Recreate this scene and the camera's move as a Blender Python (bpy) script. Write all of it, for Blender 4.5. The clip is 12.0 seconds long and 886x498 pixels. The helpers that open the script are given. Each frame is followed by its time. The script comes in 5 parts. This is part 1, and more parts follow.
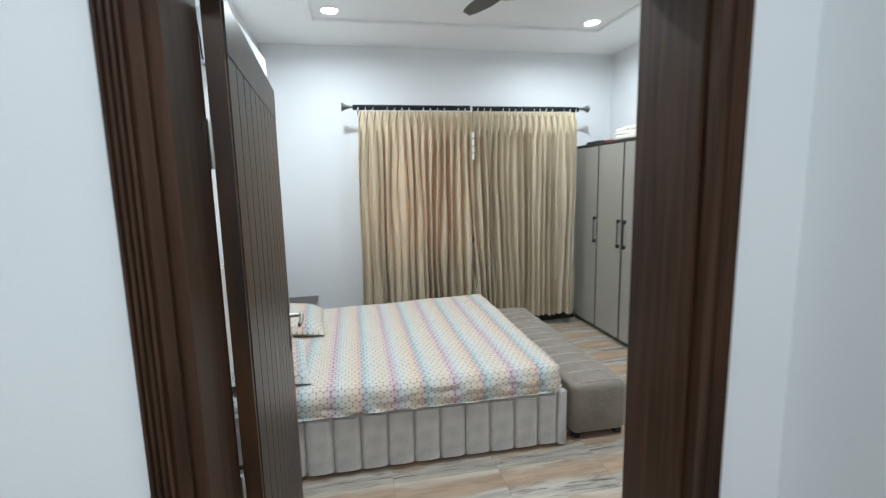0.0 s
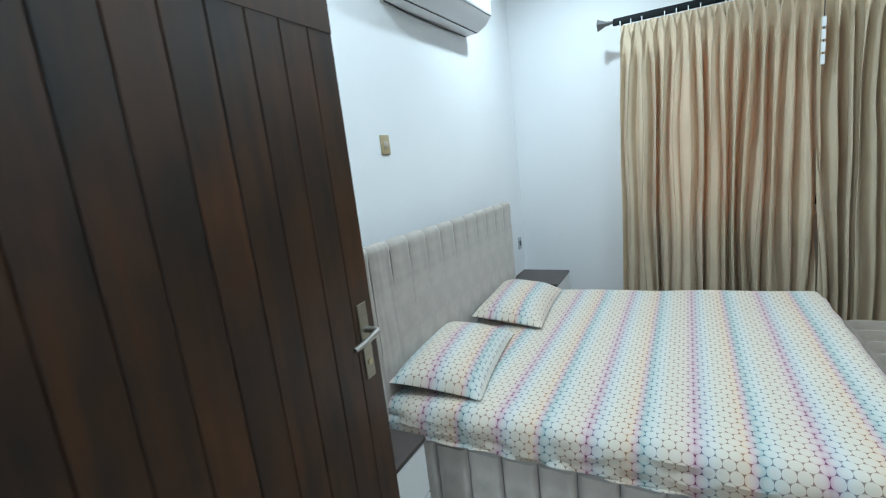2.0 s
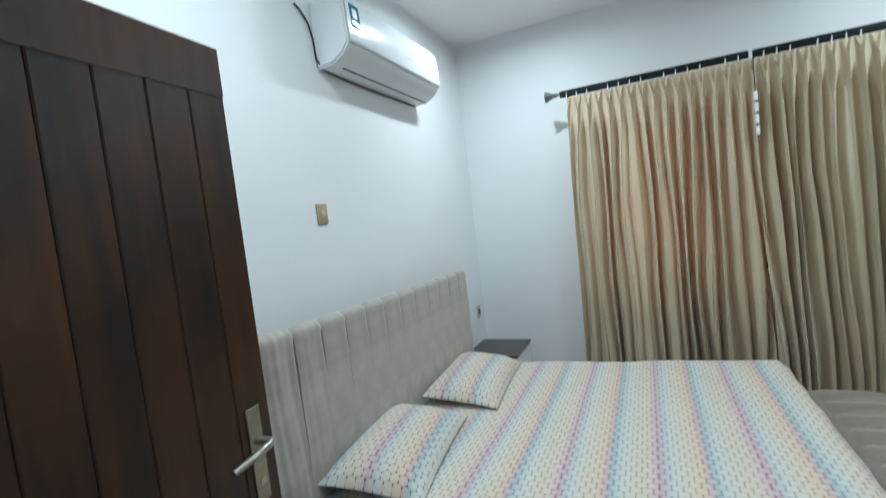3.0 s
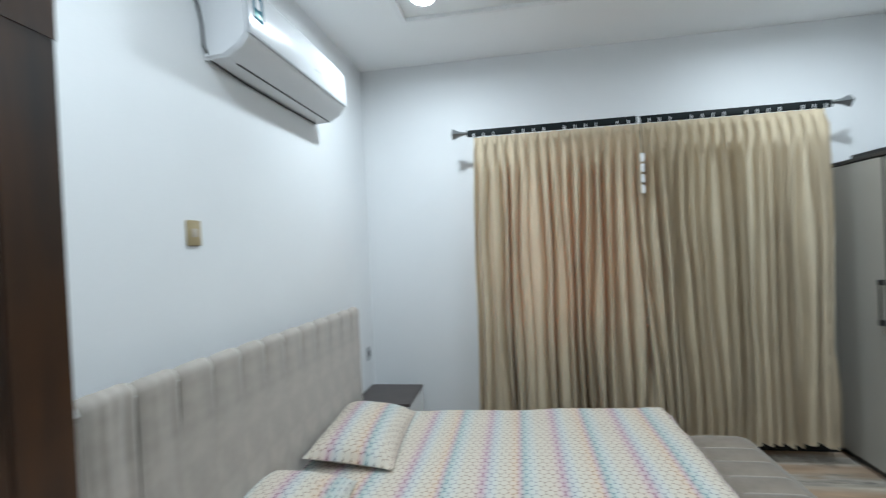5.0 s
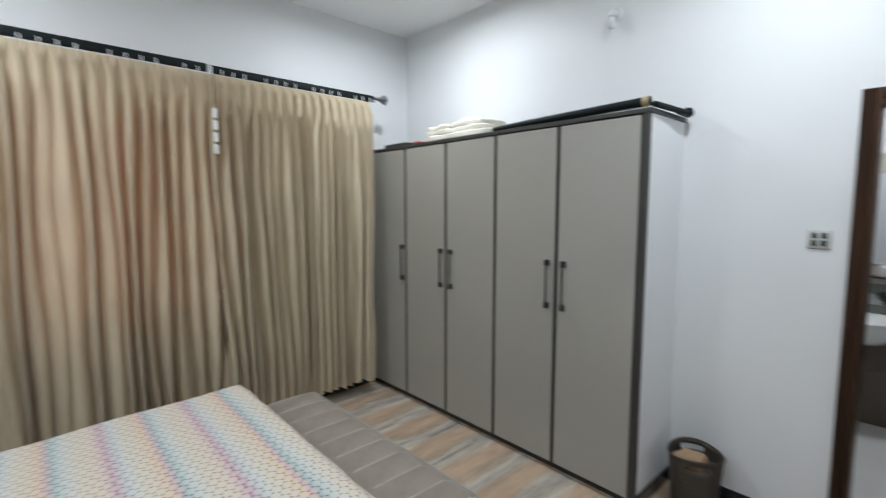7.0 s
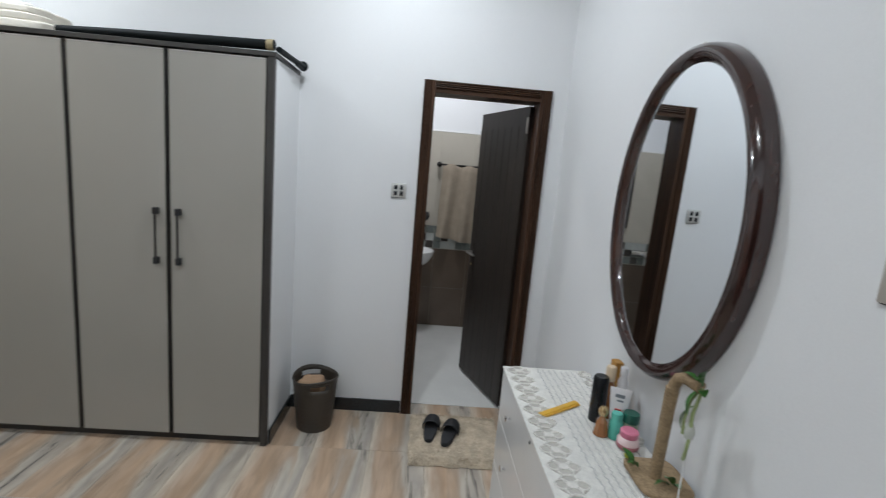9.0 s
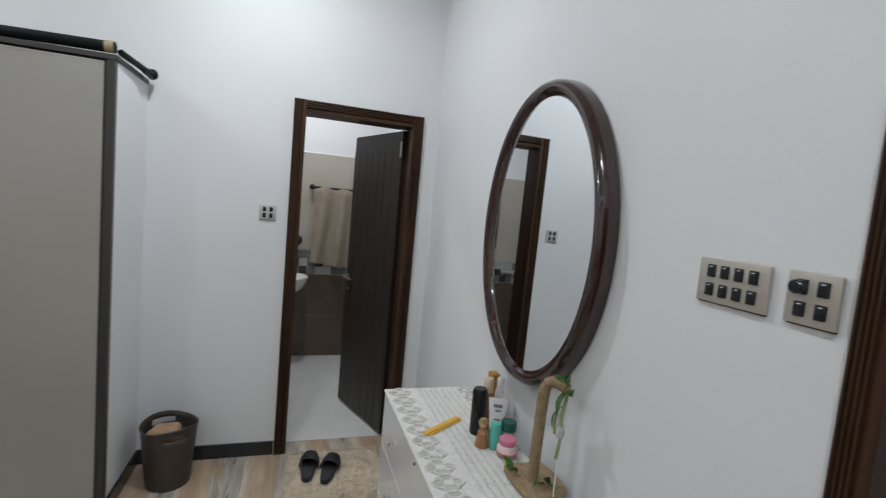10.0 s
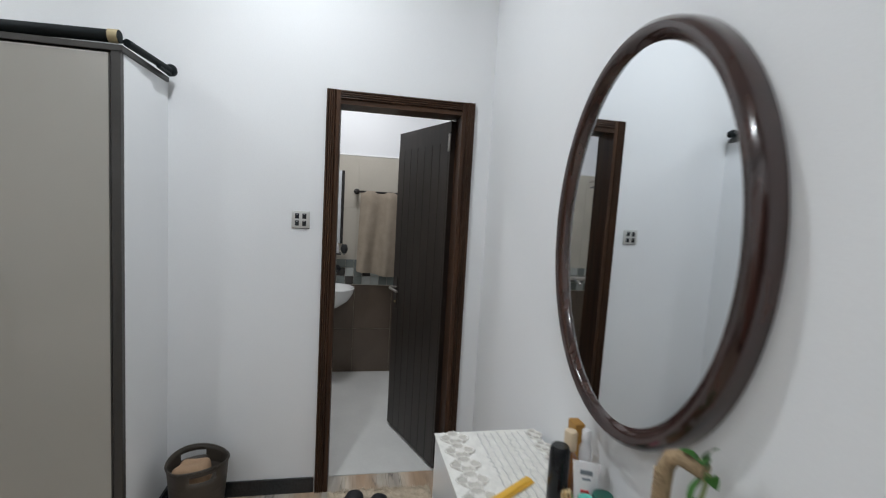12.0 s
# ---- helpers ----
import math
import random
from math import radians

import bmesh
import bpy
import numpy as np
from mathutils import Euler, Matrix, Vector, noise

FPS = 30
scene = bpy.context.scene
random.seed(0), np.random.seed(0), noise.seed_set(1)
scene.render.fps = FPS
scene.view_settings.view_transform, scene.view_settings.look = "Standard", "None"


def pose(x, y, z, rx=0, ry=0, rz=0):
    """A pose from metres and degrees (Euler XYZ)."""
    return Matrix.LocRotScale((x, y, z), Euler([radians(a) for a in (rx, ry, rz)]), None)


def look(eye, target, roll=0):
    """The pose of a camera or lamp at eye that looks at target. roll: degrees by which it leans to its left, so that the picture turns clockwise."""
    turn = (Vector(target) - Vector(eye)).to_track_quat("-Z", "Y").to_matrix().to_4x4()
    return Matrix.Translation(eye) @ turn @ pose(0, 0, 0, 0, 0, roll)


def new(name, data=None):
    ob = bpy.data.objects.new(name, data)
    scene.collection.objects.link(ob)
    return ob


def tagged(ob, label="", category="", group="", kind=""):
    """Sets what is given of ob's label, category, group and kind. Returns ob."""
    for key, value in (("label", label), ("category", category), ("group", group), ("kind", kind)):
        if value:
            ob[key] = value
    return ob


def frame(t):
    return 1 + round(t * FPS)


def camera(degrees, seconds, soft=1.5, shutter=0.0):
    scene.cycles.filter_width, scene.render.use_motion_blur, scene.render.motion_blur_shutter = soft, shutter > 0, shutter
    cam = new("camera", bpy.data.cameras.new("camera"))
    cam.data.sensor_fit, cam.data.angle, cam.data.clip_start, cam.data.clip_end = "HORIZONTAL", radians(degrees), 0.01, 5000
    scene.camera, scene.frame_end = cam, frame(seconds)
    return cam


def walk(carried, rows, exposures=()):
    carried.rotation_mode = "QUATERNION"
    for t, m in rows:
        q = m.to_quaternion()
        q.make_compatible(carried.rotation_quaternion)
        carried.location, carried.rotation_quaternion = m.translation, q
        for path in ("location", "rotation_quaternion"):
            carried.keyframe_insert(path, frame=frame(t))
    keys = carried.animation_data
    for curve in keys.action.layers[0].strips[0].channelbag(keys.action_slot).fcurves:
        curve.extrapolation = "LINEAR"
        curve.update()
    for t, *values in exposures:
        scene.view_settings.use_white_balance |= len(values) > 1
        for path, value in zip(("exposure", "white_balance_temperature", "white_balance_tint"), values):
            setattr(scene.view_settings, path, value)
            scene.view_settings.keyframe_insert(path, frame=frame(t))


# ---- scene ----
cam = camera(88.2, 12.0, soft=1.05, shutter=0.45)
PATH = [
    (0, (0.557, 0.422, 1.755), (0.933, 2.365, 1.462), -1.3),
    (0.3, (0.619, 0.6, 1.705), (0.871, 2.554, 1.358), -2.0),
    (0.5, (0.676, 0.729, 1.694), (0.842, 2.689, 1.335), -1.8),
    (0.8, (0.799, 0.861, 1.683), (0.720, 2.824, 1.305), -2.7),
    (1, (0.839, 0.96, 1.684), (0.536, 2.898, 1.296), -4.0),
    (1.5, (1.037, 1.227, 1.672), (0.238, 3.021, 1.292), -5.8),
    (2, (1.101, 1.417, 1.662), (0.155, 3.137, 1.278), -6.6),
    (2.5, (1.139, 1.574, 1.655), (0.268, 3.333, 1.274), -7.4),
    (3, (1.158, 1.643, 1.674), (0.334, 3.461, 1.544), -6.8),
    (3.2, (1.170, 1.624, 1.693), (0.356, 3.450, 1.642), -6.5),
    (4.8, (1.033, 1.775, 1.680), (0.505, 3.704, 1.665), -3.2),
    (5, (0.959, 1.85, 1.675), (0.635, 3.823, 1.658), -2.7),
    (5.5, (0.871, 1.96, 1.674), (1.051, 3.951, 1.613), -1.6),
    (6, (0.953, 1.988, 1.635), (1.591, 3.882, 1.557), -0.2),
    (6.5, (0.956, 2.039, 1.651), (1.871, 3.813, 1.536), 1.0),
    (7, (0.922, 2.144, 1.652), (2.266, 3.612, 1.46), 0.0),
    (7.5, (0.827, 2.286, 1.648), (2.559, 3.239, 1.346), 1.0),
    (7.7, (0.829, 2.295, 1.644), (2.637, 3.090, 1.329), 1.7),
    (9.3, (0.838, 2.392, 1.607), (2.795, 2.107, 1.312), 5.3),
    (9.5, (0.844, 2.393, 1.598), (2.787, 1.996, 1.338), 5.4),
    (10, (0.846, 2.384, 1.599), (2.739, 1.761, 1.426), 5.2),
    (10.5, (0.846, 2.372, 1.598), (2.688, 1.603, 1.475), 4.9),
    (11, (0.861, 2.363, 1.604), (2.695, 1.572, 1.493), 4.3),
    (11.5, (0.947, 2.358, 1.59), (2.837, 1.714, 1.47), 3.9),
    (11.8, (1.102, 2.321, 1.574), (3.041, 1.855, 1.421), 3.5),
    (12, (1.243, 2.278, 1.584), (3.196, 1.882, 1.41), 3.2),
]
EXPOSURES = [
    (0, 0.36, 6200, 8), (0.5, 0.50, 6100, 6), (1.0, 0.50, 5550, 0), (1.5, 0.38, 5650, 0), (2.0, 0.31, 5650, 0), (2.5, 0.24, 5720, 0), (3.0, 0.06, 5850, 1),
    (5.0, 0.12, 6000, 6), (5.5, 0.15, 6200, 10), (6.0, 0.24, 6350, 11), (6.5, 0.18, 6350, 11), (7.0, 0.08, 6350, 11), (7.5, 0.02, 6120, 9), (9.5, -0.12, 6520, 13), (10.5, -0.24, 6560, 13), (11.5, -0.18, 6560, 13), (12.0, -0.03, 6560, 13),
]
walk(cam, [(t, look(eye, target, roll)) for t, eye, target, roll in PATH], EXPOSURES)

# ---------------------------------------------------------------- light
LAMPS = [(0.44, 4.68), (2.88, 4.68), (0.44, 2.60), (2.88, 2.60)]
world = bpy.data.worlds.new("world")
scene.world = world
world.use_nodes = True
world.node_tree.nodes["Background"].inputs[0].default_value = (0.55, 0.62, 0.75, 1)
world.node_tree.nodes["Background"].inputs[1].default_value = 0.02
LAMP_WATTS = 18.3
COOL = (0.88, 0.96, 1.0)


def area_lamp(name, x, y, z, watts, size, color, spread=180):
    data = bpy.data.lights.new(name, "AREA")
    data.shape, data.size, data.energy, data.color = "DISK", size, watts, color
    data.spread = radians(spread)
    ob = new(name, data)
    ob.location = (x, y, z)
    return ob


for lx, ly in LAMPS:
    area_lamp("downlight_lamp", lx, ly, 3.196, LAMP_WATTS, 0.13, COOL, 172)
area_lamp("corridor_lamp", 0.55, -0.35, 3.10, 26.0, 0.25, COOL)
area_lamp("bathroom_lamp", 4.75, 2.35, 2.90, 16.0, 0.25, (0.93, 0.97, 1.0))

# ---------------------------------------------------------------- materials


def shade(name, color, rough=0.5, metal=0.0, scale=8.0, vary=0.08, fine=120.0, bump=0.0, coat=0.0, spec=0.5):
    """A plain surface: colour that drifts at a large and a small scale, with fine relief."""
    m = bpy.data.materials.new(name)
    m.use_nodes = True
    nt = m.node_tree
    b = nt.nodes["Principled BSDF"]
    b.inputs["Roughness"].default_value = rough
    b.inputs["Metallic"].default_value = metal
    b.inputs["Coat Weight"].default_value = coat
    b.inputs["Specular IOR Level"].default_value = spec
    co = nt.nodes.new("ShaderNodeTexCoord")
    n1 = nt.nodes.new("ShaderNodeTexNoise")
    n1.inputs["Scale"].default_value, n1.inputs["Detail"].default_value = scale, 4
    n2 = nt.nodes.new("ShaderNodeTexNoise")
    n2.inputs["Scale"].default_value, n2.inputs["Detail"].default_value = fine, 3
    mixv = nt.nodes.new("ShaderNodeMath")
    mixv.operation = "MULTIPLY_ADD"
    mixv.inputs[1].default_value = 0.6
    ramp = nt.nodes.new("ShaderNodeValToRGB")
    c = Vector(color)
    ramp.color_ramp.elements[0].position, ramp.color_ramp.elements[1].position = 0.5, 1.1
    ramp.color_ramp.elements[0].color = (*(c * (1 - vary)), 1)
    ramp.color_ramp.elements[1].color = (*[min(1, v * (1 + vary)) for v in c], 1)
    for n in (n1, n2):
        nt.links.new(co.outputs["Object"], n.inputs["Vector"])
    nt.links.new(n2.outputs["Fac"], mixv.inputs[0])
    nt.links.new(n1.outputs["Fac"], mixv.inputs[2])
    nt.links.new(mixv.outputs[0], ramp.inputs[0])
    nt.links.new(ramp.outputs[0], b.inputs["Base Color"])
    if bump:
        bp = nt.nodes.new("ShaderNodeBump")
        bp.inputs["Strength"].default_value, bp.inputs["Distance"].default_value = bump, 0.004
        nt.links.new(n2.outputs["Fac"], bp.inputs["Height"])
        nt.links.new(bp.outputs[0], b.inputs["Normal"])
    return m


def wood(name, dark, light, rough=0.38, axis="z", coat=0.15, grain_size=26, spec=0.5, mottle=0.0):
    """Dark stained timber with grain along one axis and, with mottle, broad cloudy stain patches."""
    m = shade(name, dark, rough, coat=coat, spec=spec)
    g = grain_size
    nt = m.node_tree
    b = nt.nodes["Principled BSDF"]
    co = nt.nodes.new("ShaderNodeTexCoord")
    mp = nt.nodes.new("ShaderNodeMapping")
    s = {"x": (1.2, g, g), "y": (g, 1.2, g), "z": (g, g, 1.2)}[axis]
    mp.inputs["Scale"].default_value = s
    info = nt.nodes.new("ShaderNodeObjectInfo")
    add = nt.nodes.new("ShaderNodeVectorMath")
    add.operation = "MULTIPLY_ADD"
    add.inputs[1].default_value = (9, 7, 5)
    grain = nt.nodes.new("ShaderNodeTexNoise")
    grain.inputs["Scale"].default_value, grain.inputs["Detail"].default_value = 1.6, 7
    grain.inputs["Distortion"].default_value = 0.6
    ramp = nt.nodes.new("ShaderNodeValToRGB")
    ramp.color_ramp.elements[0].position, ramp.color_ramp.elements[1].position = 0.32 + 0.12 * mottle, 0.72 - 0.10 * mottle
    ramp.color_ramp.elements[0].color, ramp.color_ramp.elements[1].color = (*dark, 1), (*light, 1)
    nt.links.new(info.outputs["Random"], add.inputs[0])
    nt.links.new(co.outputs["Object"], add.inputs[2])
    nt.links.new(add.outputs[0], mp.inputs["Vector"])
    nt.links.new(mp.outputs[0], grain.inputs["Vector"])
    cloud = nt.nodes.new("ShaderNodeTexNoise")
    cloud.inputs["Scale"].default_value, cloud.inputs["Detail"].default_value = 3.2, 3
    nt.links.new(add.outputs[0], cloud.inputs["Vector"])
    blend = nt.nodes.new("ShaderNodeMix")
    blend.data_type = "FLOAT"
    blend.inputs[0].default_value = mottle
    nt.links.new(grain.outputs["Fac"], blend.inputs[2])
    nt.links.new(cloud.outputs["Fac"], blend.inputs[3])
    nt.links.new(blend.outputs[0], ramp.inputs[0])
    nt.links.new(ramp.outputs[0], b.inputs["Base Color"])
    bp = nt.nodes.new("ShaderNodeBump")
    bp.inputs["Strength"].default_value, bp.inputs["Distance"].default_value = 0.12, 0.002
    nt.links.new(grain.outputs["Fac"], bp.inputs["Height"])
    nt.links.new(bp.outputs[0], b.inputs["Normal"])
    return m


def glow(name, color, strength):
    m = bpy.data.materials.new(name)
    m.use_nodes = True
    b = m.node_tree.nodes["Principled BSDF"]
    b.inputs["Base Color"].default_value = (*color, 1)
    b.inputs["Emission Color"].default_value = (*color, 1)
    b.inputs["Emission Strength"].default_value = strength
    return m


def clear_glass(name, color=(1, 1, 1), rough=0.02):
    m = bpy.data.materials.new(name)
    m.use_nodes = True
    b = m.node_tree.nodes["Principled BSDF"]
    b.inputs["Base Color"].default_value = (*color, 1)
    b.inputs["Transmission Weight"].default_value = 1
    b.inputs["Roughness"].default_value = rough
    return m


def marble_tile(name):
    """Polished tile: every tile carries the same print, a peach band beside a grey-cream one with dark veins along x."""
    m = shade(name, (0.4, 0.32, 0.24), 0.22)
    nt = m.node_tree
    b = nt.nodes["Principled BSDF"]
    co = nt.nodes.new("ShaderNodeTexCoord")
    info = nt.nodes.new("ShaderNodeObjectInfo")
    add = nt.nodes.new("ShaderNodeVectorMath")
    add.operation = "MULTIPLY_ADD"
    add.inputs[1].default_value = (7.1, 0.6, 3.0)
    nt.links.new(info.outputs["Random"], add.inputs[0])
    nt.links.new(co.outputs["Object"], add.inputs[2])

    def streaks(scale, turn, size, detail, distort):
        mp = nt.nodes.new("ShaderNodeMapping")
        mp.inputs["Scale"].default_value = scale
        mp.inputs["Rotation"].default_value = (0, 0, radians(turn))
        n = nt.nodes.new("ShaderNodeTexNoise")
        n.inputs["Scale"].default_value, n.inputs["Detail"].default_value, n.inputs["Distortion"].default_value = size, detail, distort
        nt.links.new(add.outputs[0], mp.inputs["Vector"])
        nt.links.new(mp.outputs[0], n.inputs["Vector"])
        return n.outputs["Fac"]

    def calc(op, a, v=None, w=None):
        n = nt.nodes.new("ShaderNodeMath")
        n.operation = op
        for k, q in enumerate((a, v, w)):
            if q is None:
                continue
            if isinstance(q, (int, float)):
                n.inputs[k].default_value = q
            else:
                nt.links.new(q, n.inputs[k])
        return n.outputs[0]

    def ramp_of(fac, stops):
        r = nt.nodes.new("ShaderNodeValToRGB")
        cr = r.color_ramp
        cr.elements[0].position, cr.elements[0].color = stops[0][0], (*stops[0][1], 1)
        cr.elements[1].position, cr.elements[1].color = stops[-1][0], (*stops[-1][1], 1)
        for pos, col in stops[1:-1]:
            cr.elements.new(pos).color = (*col, 1)
        nt.links.new(fac, r.inputs[0])
        return r.outputs[0]

    sep = nt.nodes.new("ShaderNodeSeparateXYZ")
    nt.links.new(co.outputs["Object"], sep.inputs[0])
    across = calc("MULTIPLY_ADD", sep.outputs[1], 1 / 0.32, 0.5)
    across = calc("ADD", across, calc("MULTIPLY", calc("SUBTRACT", streaks((1.1, 5.0, 1), 8, 1.6, 4, 0.8), 0.5), 0.75))
    base = ramp_of(across, [(0.0, (0.50, 0.44, 0.37)), (0.16, (0.37, 0.335, 0.295)), (0.30, (0.50, 0.45, 0.385)), (0.42, (0.42, 0.325, 0.245)), (0.60, (0.50, 0.355, 0.245)), (0.80, (0.47, 0.345, 0.25)), (1.0, (0.57, 0.49, 0.40))])
    # fine veins, thickest in the grey band
    fine = streaks((1.0, 13.0, 1), 7, 1.5, 6, 0.7)
    thin = calc("SUBTRACT", 1.0, calc("MINIMUM", calc("MULTIPLY", calc("ABSOLUTE", calc("SUBTRACT", fine, 0.43)), 38.0), 1.0))
    band = ramp_of(across, [(0.0, (0.5,) * 3), (0.18, (1.0,) * 3), (0.34, (0.55,) * 3), (0.55, (0.12,) * 3), (1.0, (0.25,) * 3)])
    vein = calc("MULTIPLY", thin, band)
    cloud = ramp_of(streaks((1.6, 8.0, 1), 5, 2.2, 5, 0.4), [(0.30, (0.78, 0.76, 0.74)), (0.52, (0.97, 0.97, 0.97)), (0.72, (1.12, 1.12, 1.12))])
    mul = nt.nodes.new("ShaderNodeMix")
    mul.data_type, mul.blend_type = "RGBA", "MULTIPLY"
    mul.inputs[0].default_value = 1.0
    nt.links.new(base, mul.inputs[6])
    nt.links.new(cloud, mul.inputs[7])
    mix = nt.nodes.new("ShaderNodeMix")
    mix.data_type = "RGBA"
    nt.links.new(vein, mix.inputs[0])
    nt.links.new(mul.outputs[2], mix.inputs[6])
    mix.inputs[7].default_value = (0.11, 0.10, 0.09, 1)
    nt.links.new(mix.outputs[2], b.inputs["Base Color"])
    return m


def printed_cotton(name):
    """White cotton printed with coloured stripes of small diamonds; the cloth's own metres are its UV."""
    m = bpy.data.materials.new(name)
    m.use_nodes = True
    nt = m.node_tree
    b = nt.nodes["Principled BSDF"]
    b.inputs["Roughness"].default_value = 0.85
    b.inputs["Sheen Weight"].default_value = 0.15
    uv = nt.nodes.new("ShaderNodeUVMap")
    sep = nt.nodes.new("ShaderNodeSeparateXYZ")
    nt.links.new(uv.outputs[0], sep.inputs[0])

    def math_node(op, a, v=None):
        n = nt.nodes.new("ShaderNodeMath")
        n.operation = op
        for i, q in enumerate((a, v)):
            if q is None:
                continue
            if isinstance(q, (int, float)):
                n.inputs[i].default_value = q
            else:
                nt.links.new(q, n.inputs[i])
        return n.outputs[0]

    u, v = sep.outputs[0], sep.outputs[1]
    cell = 0.0413
    phase = math_node("FRACT", math_node("DIVIDE", u, 9 * cell))
    ramp = nt.nodes.new("ShaderNodeValToRGB")
    cr = ramp.color_ramp
    cr.elements[0].position, cr.elements[0].color = 0.0, (0.36, 0.07, 0.21, 1)
    cr.elements[1].position, cr.elements[1].color = 1.0, (0.36, 0.07, 0.21, 1)
    for pos, col in ((0.026, (0.42, 0.18, 0.33, 1)), (0.085, (0.36, 0.42, 0.52, 1)), (0.15, (0.54, 0.60, 0.61, 1)), (0.22, (0.65, 0.58, 0.45, 1)), (0.32, (0.68, 0.53, 0.37, 1)), (0.42, (0.70, 0.40, 0.18, 1)), (0.47, (0.48, 0.17, 0.27, 1)), (0.53, (0.05, 0.27, 0.34, 1)), (0.575, (0.30, 0.49, 0.53, 1)), (0.65, (0.55, 0.60, 0.59, 1)), (0.74, (0.65, 0.55, 0.41, 1)), (0.90, (0.67, 0.50, 0.36, 1)), (0.978, (0.55, 0.26, 0.33, 1))):
        e = cr.elements.new(pos)
        e.color = [c * 0.86 + w * 0.14 for c, w in zip(col, (0.56, 0.52, 0.46, 1))]
    nt.links.new(phase, ramp.inputs[0])

    def far(du, dv):
        """How far from the nearest disc's middle, in one lattice."""
        a = math_node("PINGPONG", math_node("ADD", u, du), cell / 2)
        c = math_node("PINGPONG", math_node("ADD", v, dv), cell * 0.866)
        return math_node("SQRT", math_node("ADD", math_node("MULTIPLY", a, a), math_node("MULTIPLY", c, c)))

    near = math_node("DIVIDE", math_node("MINIMUM", far(0.0, 0.0), far(cell / 2, cell * 0.866)), cell)
    pale = nt.nodes.new("ShaderNodeValToRGB")
    pc = pale.color_ramp
    pc.elements[0].position, pc.elements[0].color = 0.0, (0.70, 0.70, 0.70, 1)
    pc.elements[1].position, pc.elements[1].color = 0.46, (0.44, 0.44, 0.44, 1)
    for pos, g in ((0.20, 0.66), (0.30, 0.58)):
        e = pc.elements.new(pos)
        e.color = (g, g, g, 1)
    nt.links.new(near, pale.inputs[0])
    mix = nt.nodes.new("ShaderNodeMix")
    mix.data_type = "RGBA"
    nt.links.new(pale.outputs[0], mix.inputs[0])
    nt.links.new(ramp.outputs[0], mix.inputs[6])
    mix.inputs[7].default_value = (0.60, 0.565, 0.50, 1)
    # the small triangles between the discs are printed darker
    deep = nt.nodes.new("ShaderNodeMix")
    deep.data_type, deep.blend_type = "RGBA", "MULTIPLY"
    deep.inputs[0].default_value = 1.0
    nt.links.new(ramp.outputs[0], deep.inputs[6])
    deep.inputs[7].default_value = (0.36, 0.31, 0.34, 1)
    edge = nt.nodes.new("ShaderNodeMapRange")
    edge.inputs["From Min"].default_value, edge.inputs["From Max"].default_value = 0.486, 0.502
    nt.links.new(near, edge.inputs["Value"])
    hexes = mix
    mix = nt.nodes.new("ShaderNodeMix")
    mix.data_type = "RGBA"
    nt.links.new(edge.outputs[0], mix.inputs[0])
    nt.links.new(hexes.outputs[2], mix.inputs[6])
    nt.links.new(deep.outputs[2], mix.inputs[7])
    nt.links.new(mix.outputs[2], b.inputs["Base Color"])
    n = nt.nodes.new("ShaderNodeTexNoise")
    n.inputs["Scale"].default_value, n.inputs["Detail"].default_value = 420, 2
    bp = nt.nodes.new("ShaderNodeBump")
    bp.inputs["Strength"].default_value, bp.inputs["Distance"].default_value = 0.15, 0.001
    nt.links.new(n.outputs["Fac"], bp.inputs["Height"])
    nt.links.new(bp.outputs[0], b.inputs["Normal"])
    return m


def drape_cloth(name):
    """Heavy gold-beige curtain cloth that lets a little light through."""
    m = shade(name, (0.64, 0.548, 0.395), 0.75, vary=0.07, scale=5, fine=300, bump=0.25)
    nt = m.node_tree
    b = nt.nodes["Principled BSDF"]
    b.inputs["Sheen Weight"].default_value = 0.2
    tr = nt.nodes.new("ShaderNodeBsdfTranslucent")
    tr.inputs[0].default_value = (0.60, 0.44, 0.28, 1)
    mx = nt.nodes.new("ShaderNodeMixShader")
    mx.inputs[0].default_value = 0.17
    nt.links.new(b.outputs[0], mx.inputs[1])
    nt.links.new(tr.outputs[0], mx.inputs[2])
    nt.links.new(mx.outputs[0], nt.nodes["Material Output"].inputs[0])
    return m


def velvet(name, color, vary=0.18, scale=6, fine=38):
    m = shade(name, color, 0.7, vary=vary, scale=scale, fine=fine, bump=0.12)
    b = m.node_tree.nodes["Principled BSDF"]
    b.inputs["Sheen Weight"].default_value = 0.5
    b.inputs["Sheen Roughness"].default_value = 0.4
    return m


PAINT = shade("white_wall_paint", (0.765, 0.775, 0.785), 0.55, scale=1.3, vary=0.025, fine=180, bump=0.06)
CEILING = shade("white_ceiling_paint", (0.88, 0.885, 0.885), 0.6, scale=1.0, vary=0.02, fine=160, bump=0.04)
MOULD = shade("white_moulding_gloss", (0.85, 0.85, 0.85), 0.3, vary=0.02)
TILE = marble_tile("veined_floor_tile")
GROUT = shade("tile_grout", (0.33, 0.29, 0.24), 0.9, vary=0.1)
SKIRT = shade("black_granite_skirting", (0.018, 0.02, 0.022), 0.2, scale=60, vary=0.3)
DOORWOOD = wood("dark_walnut_door", (0.0105, 0.0046, 0.0020), (0.064, 0.0230, 0.0050), 0.40, coat=0.0, grain_size=13, spec=0.44, mottle=0.55)
BATHWOOD = wood("dark_grey_brown_door", (0.012, 0.0085, 0.0068), (0.028, 0.0195, 0.0155), 0.42, coat=0.0, grain_size=13, spec=0.5, mottle=0.4)
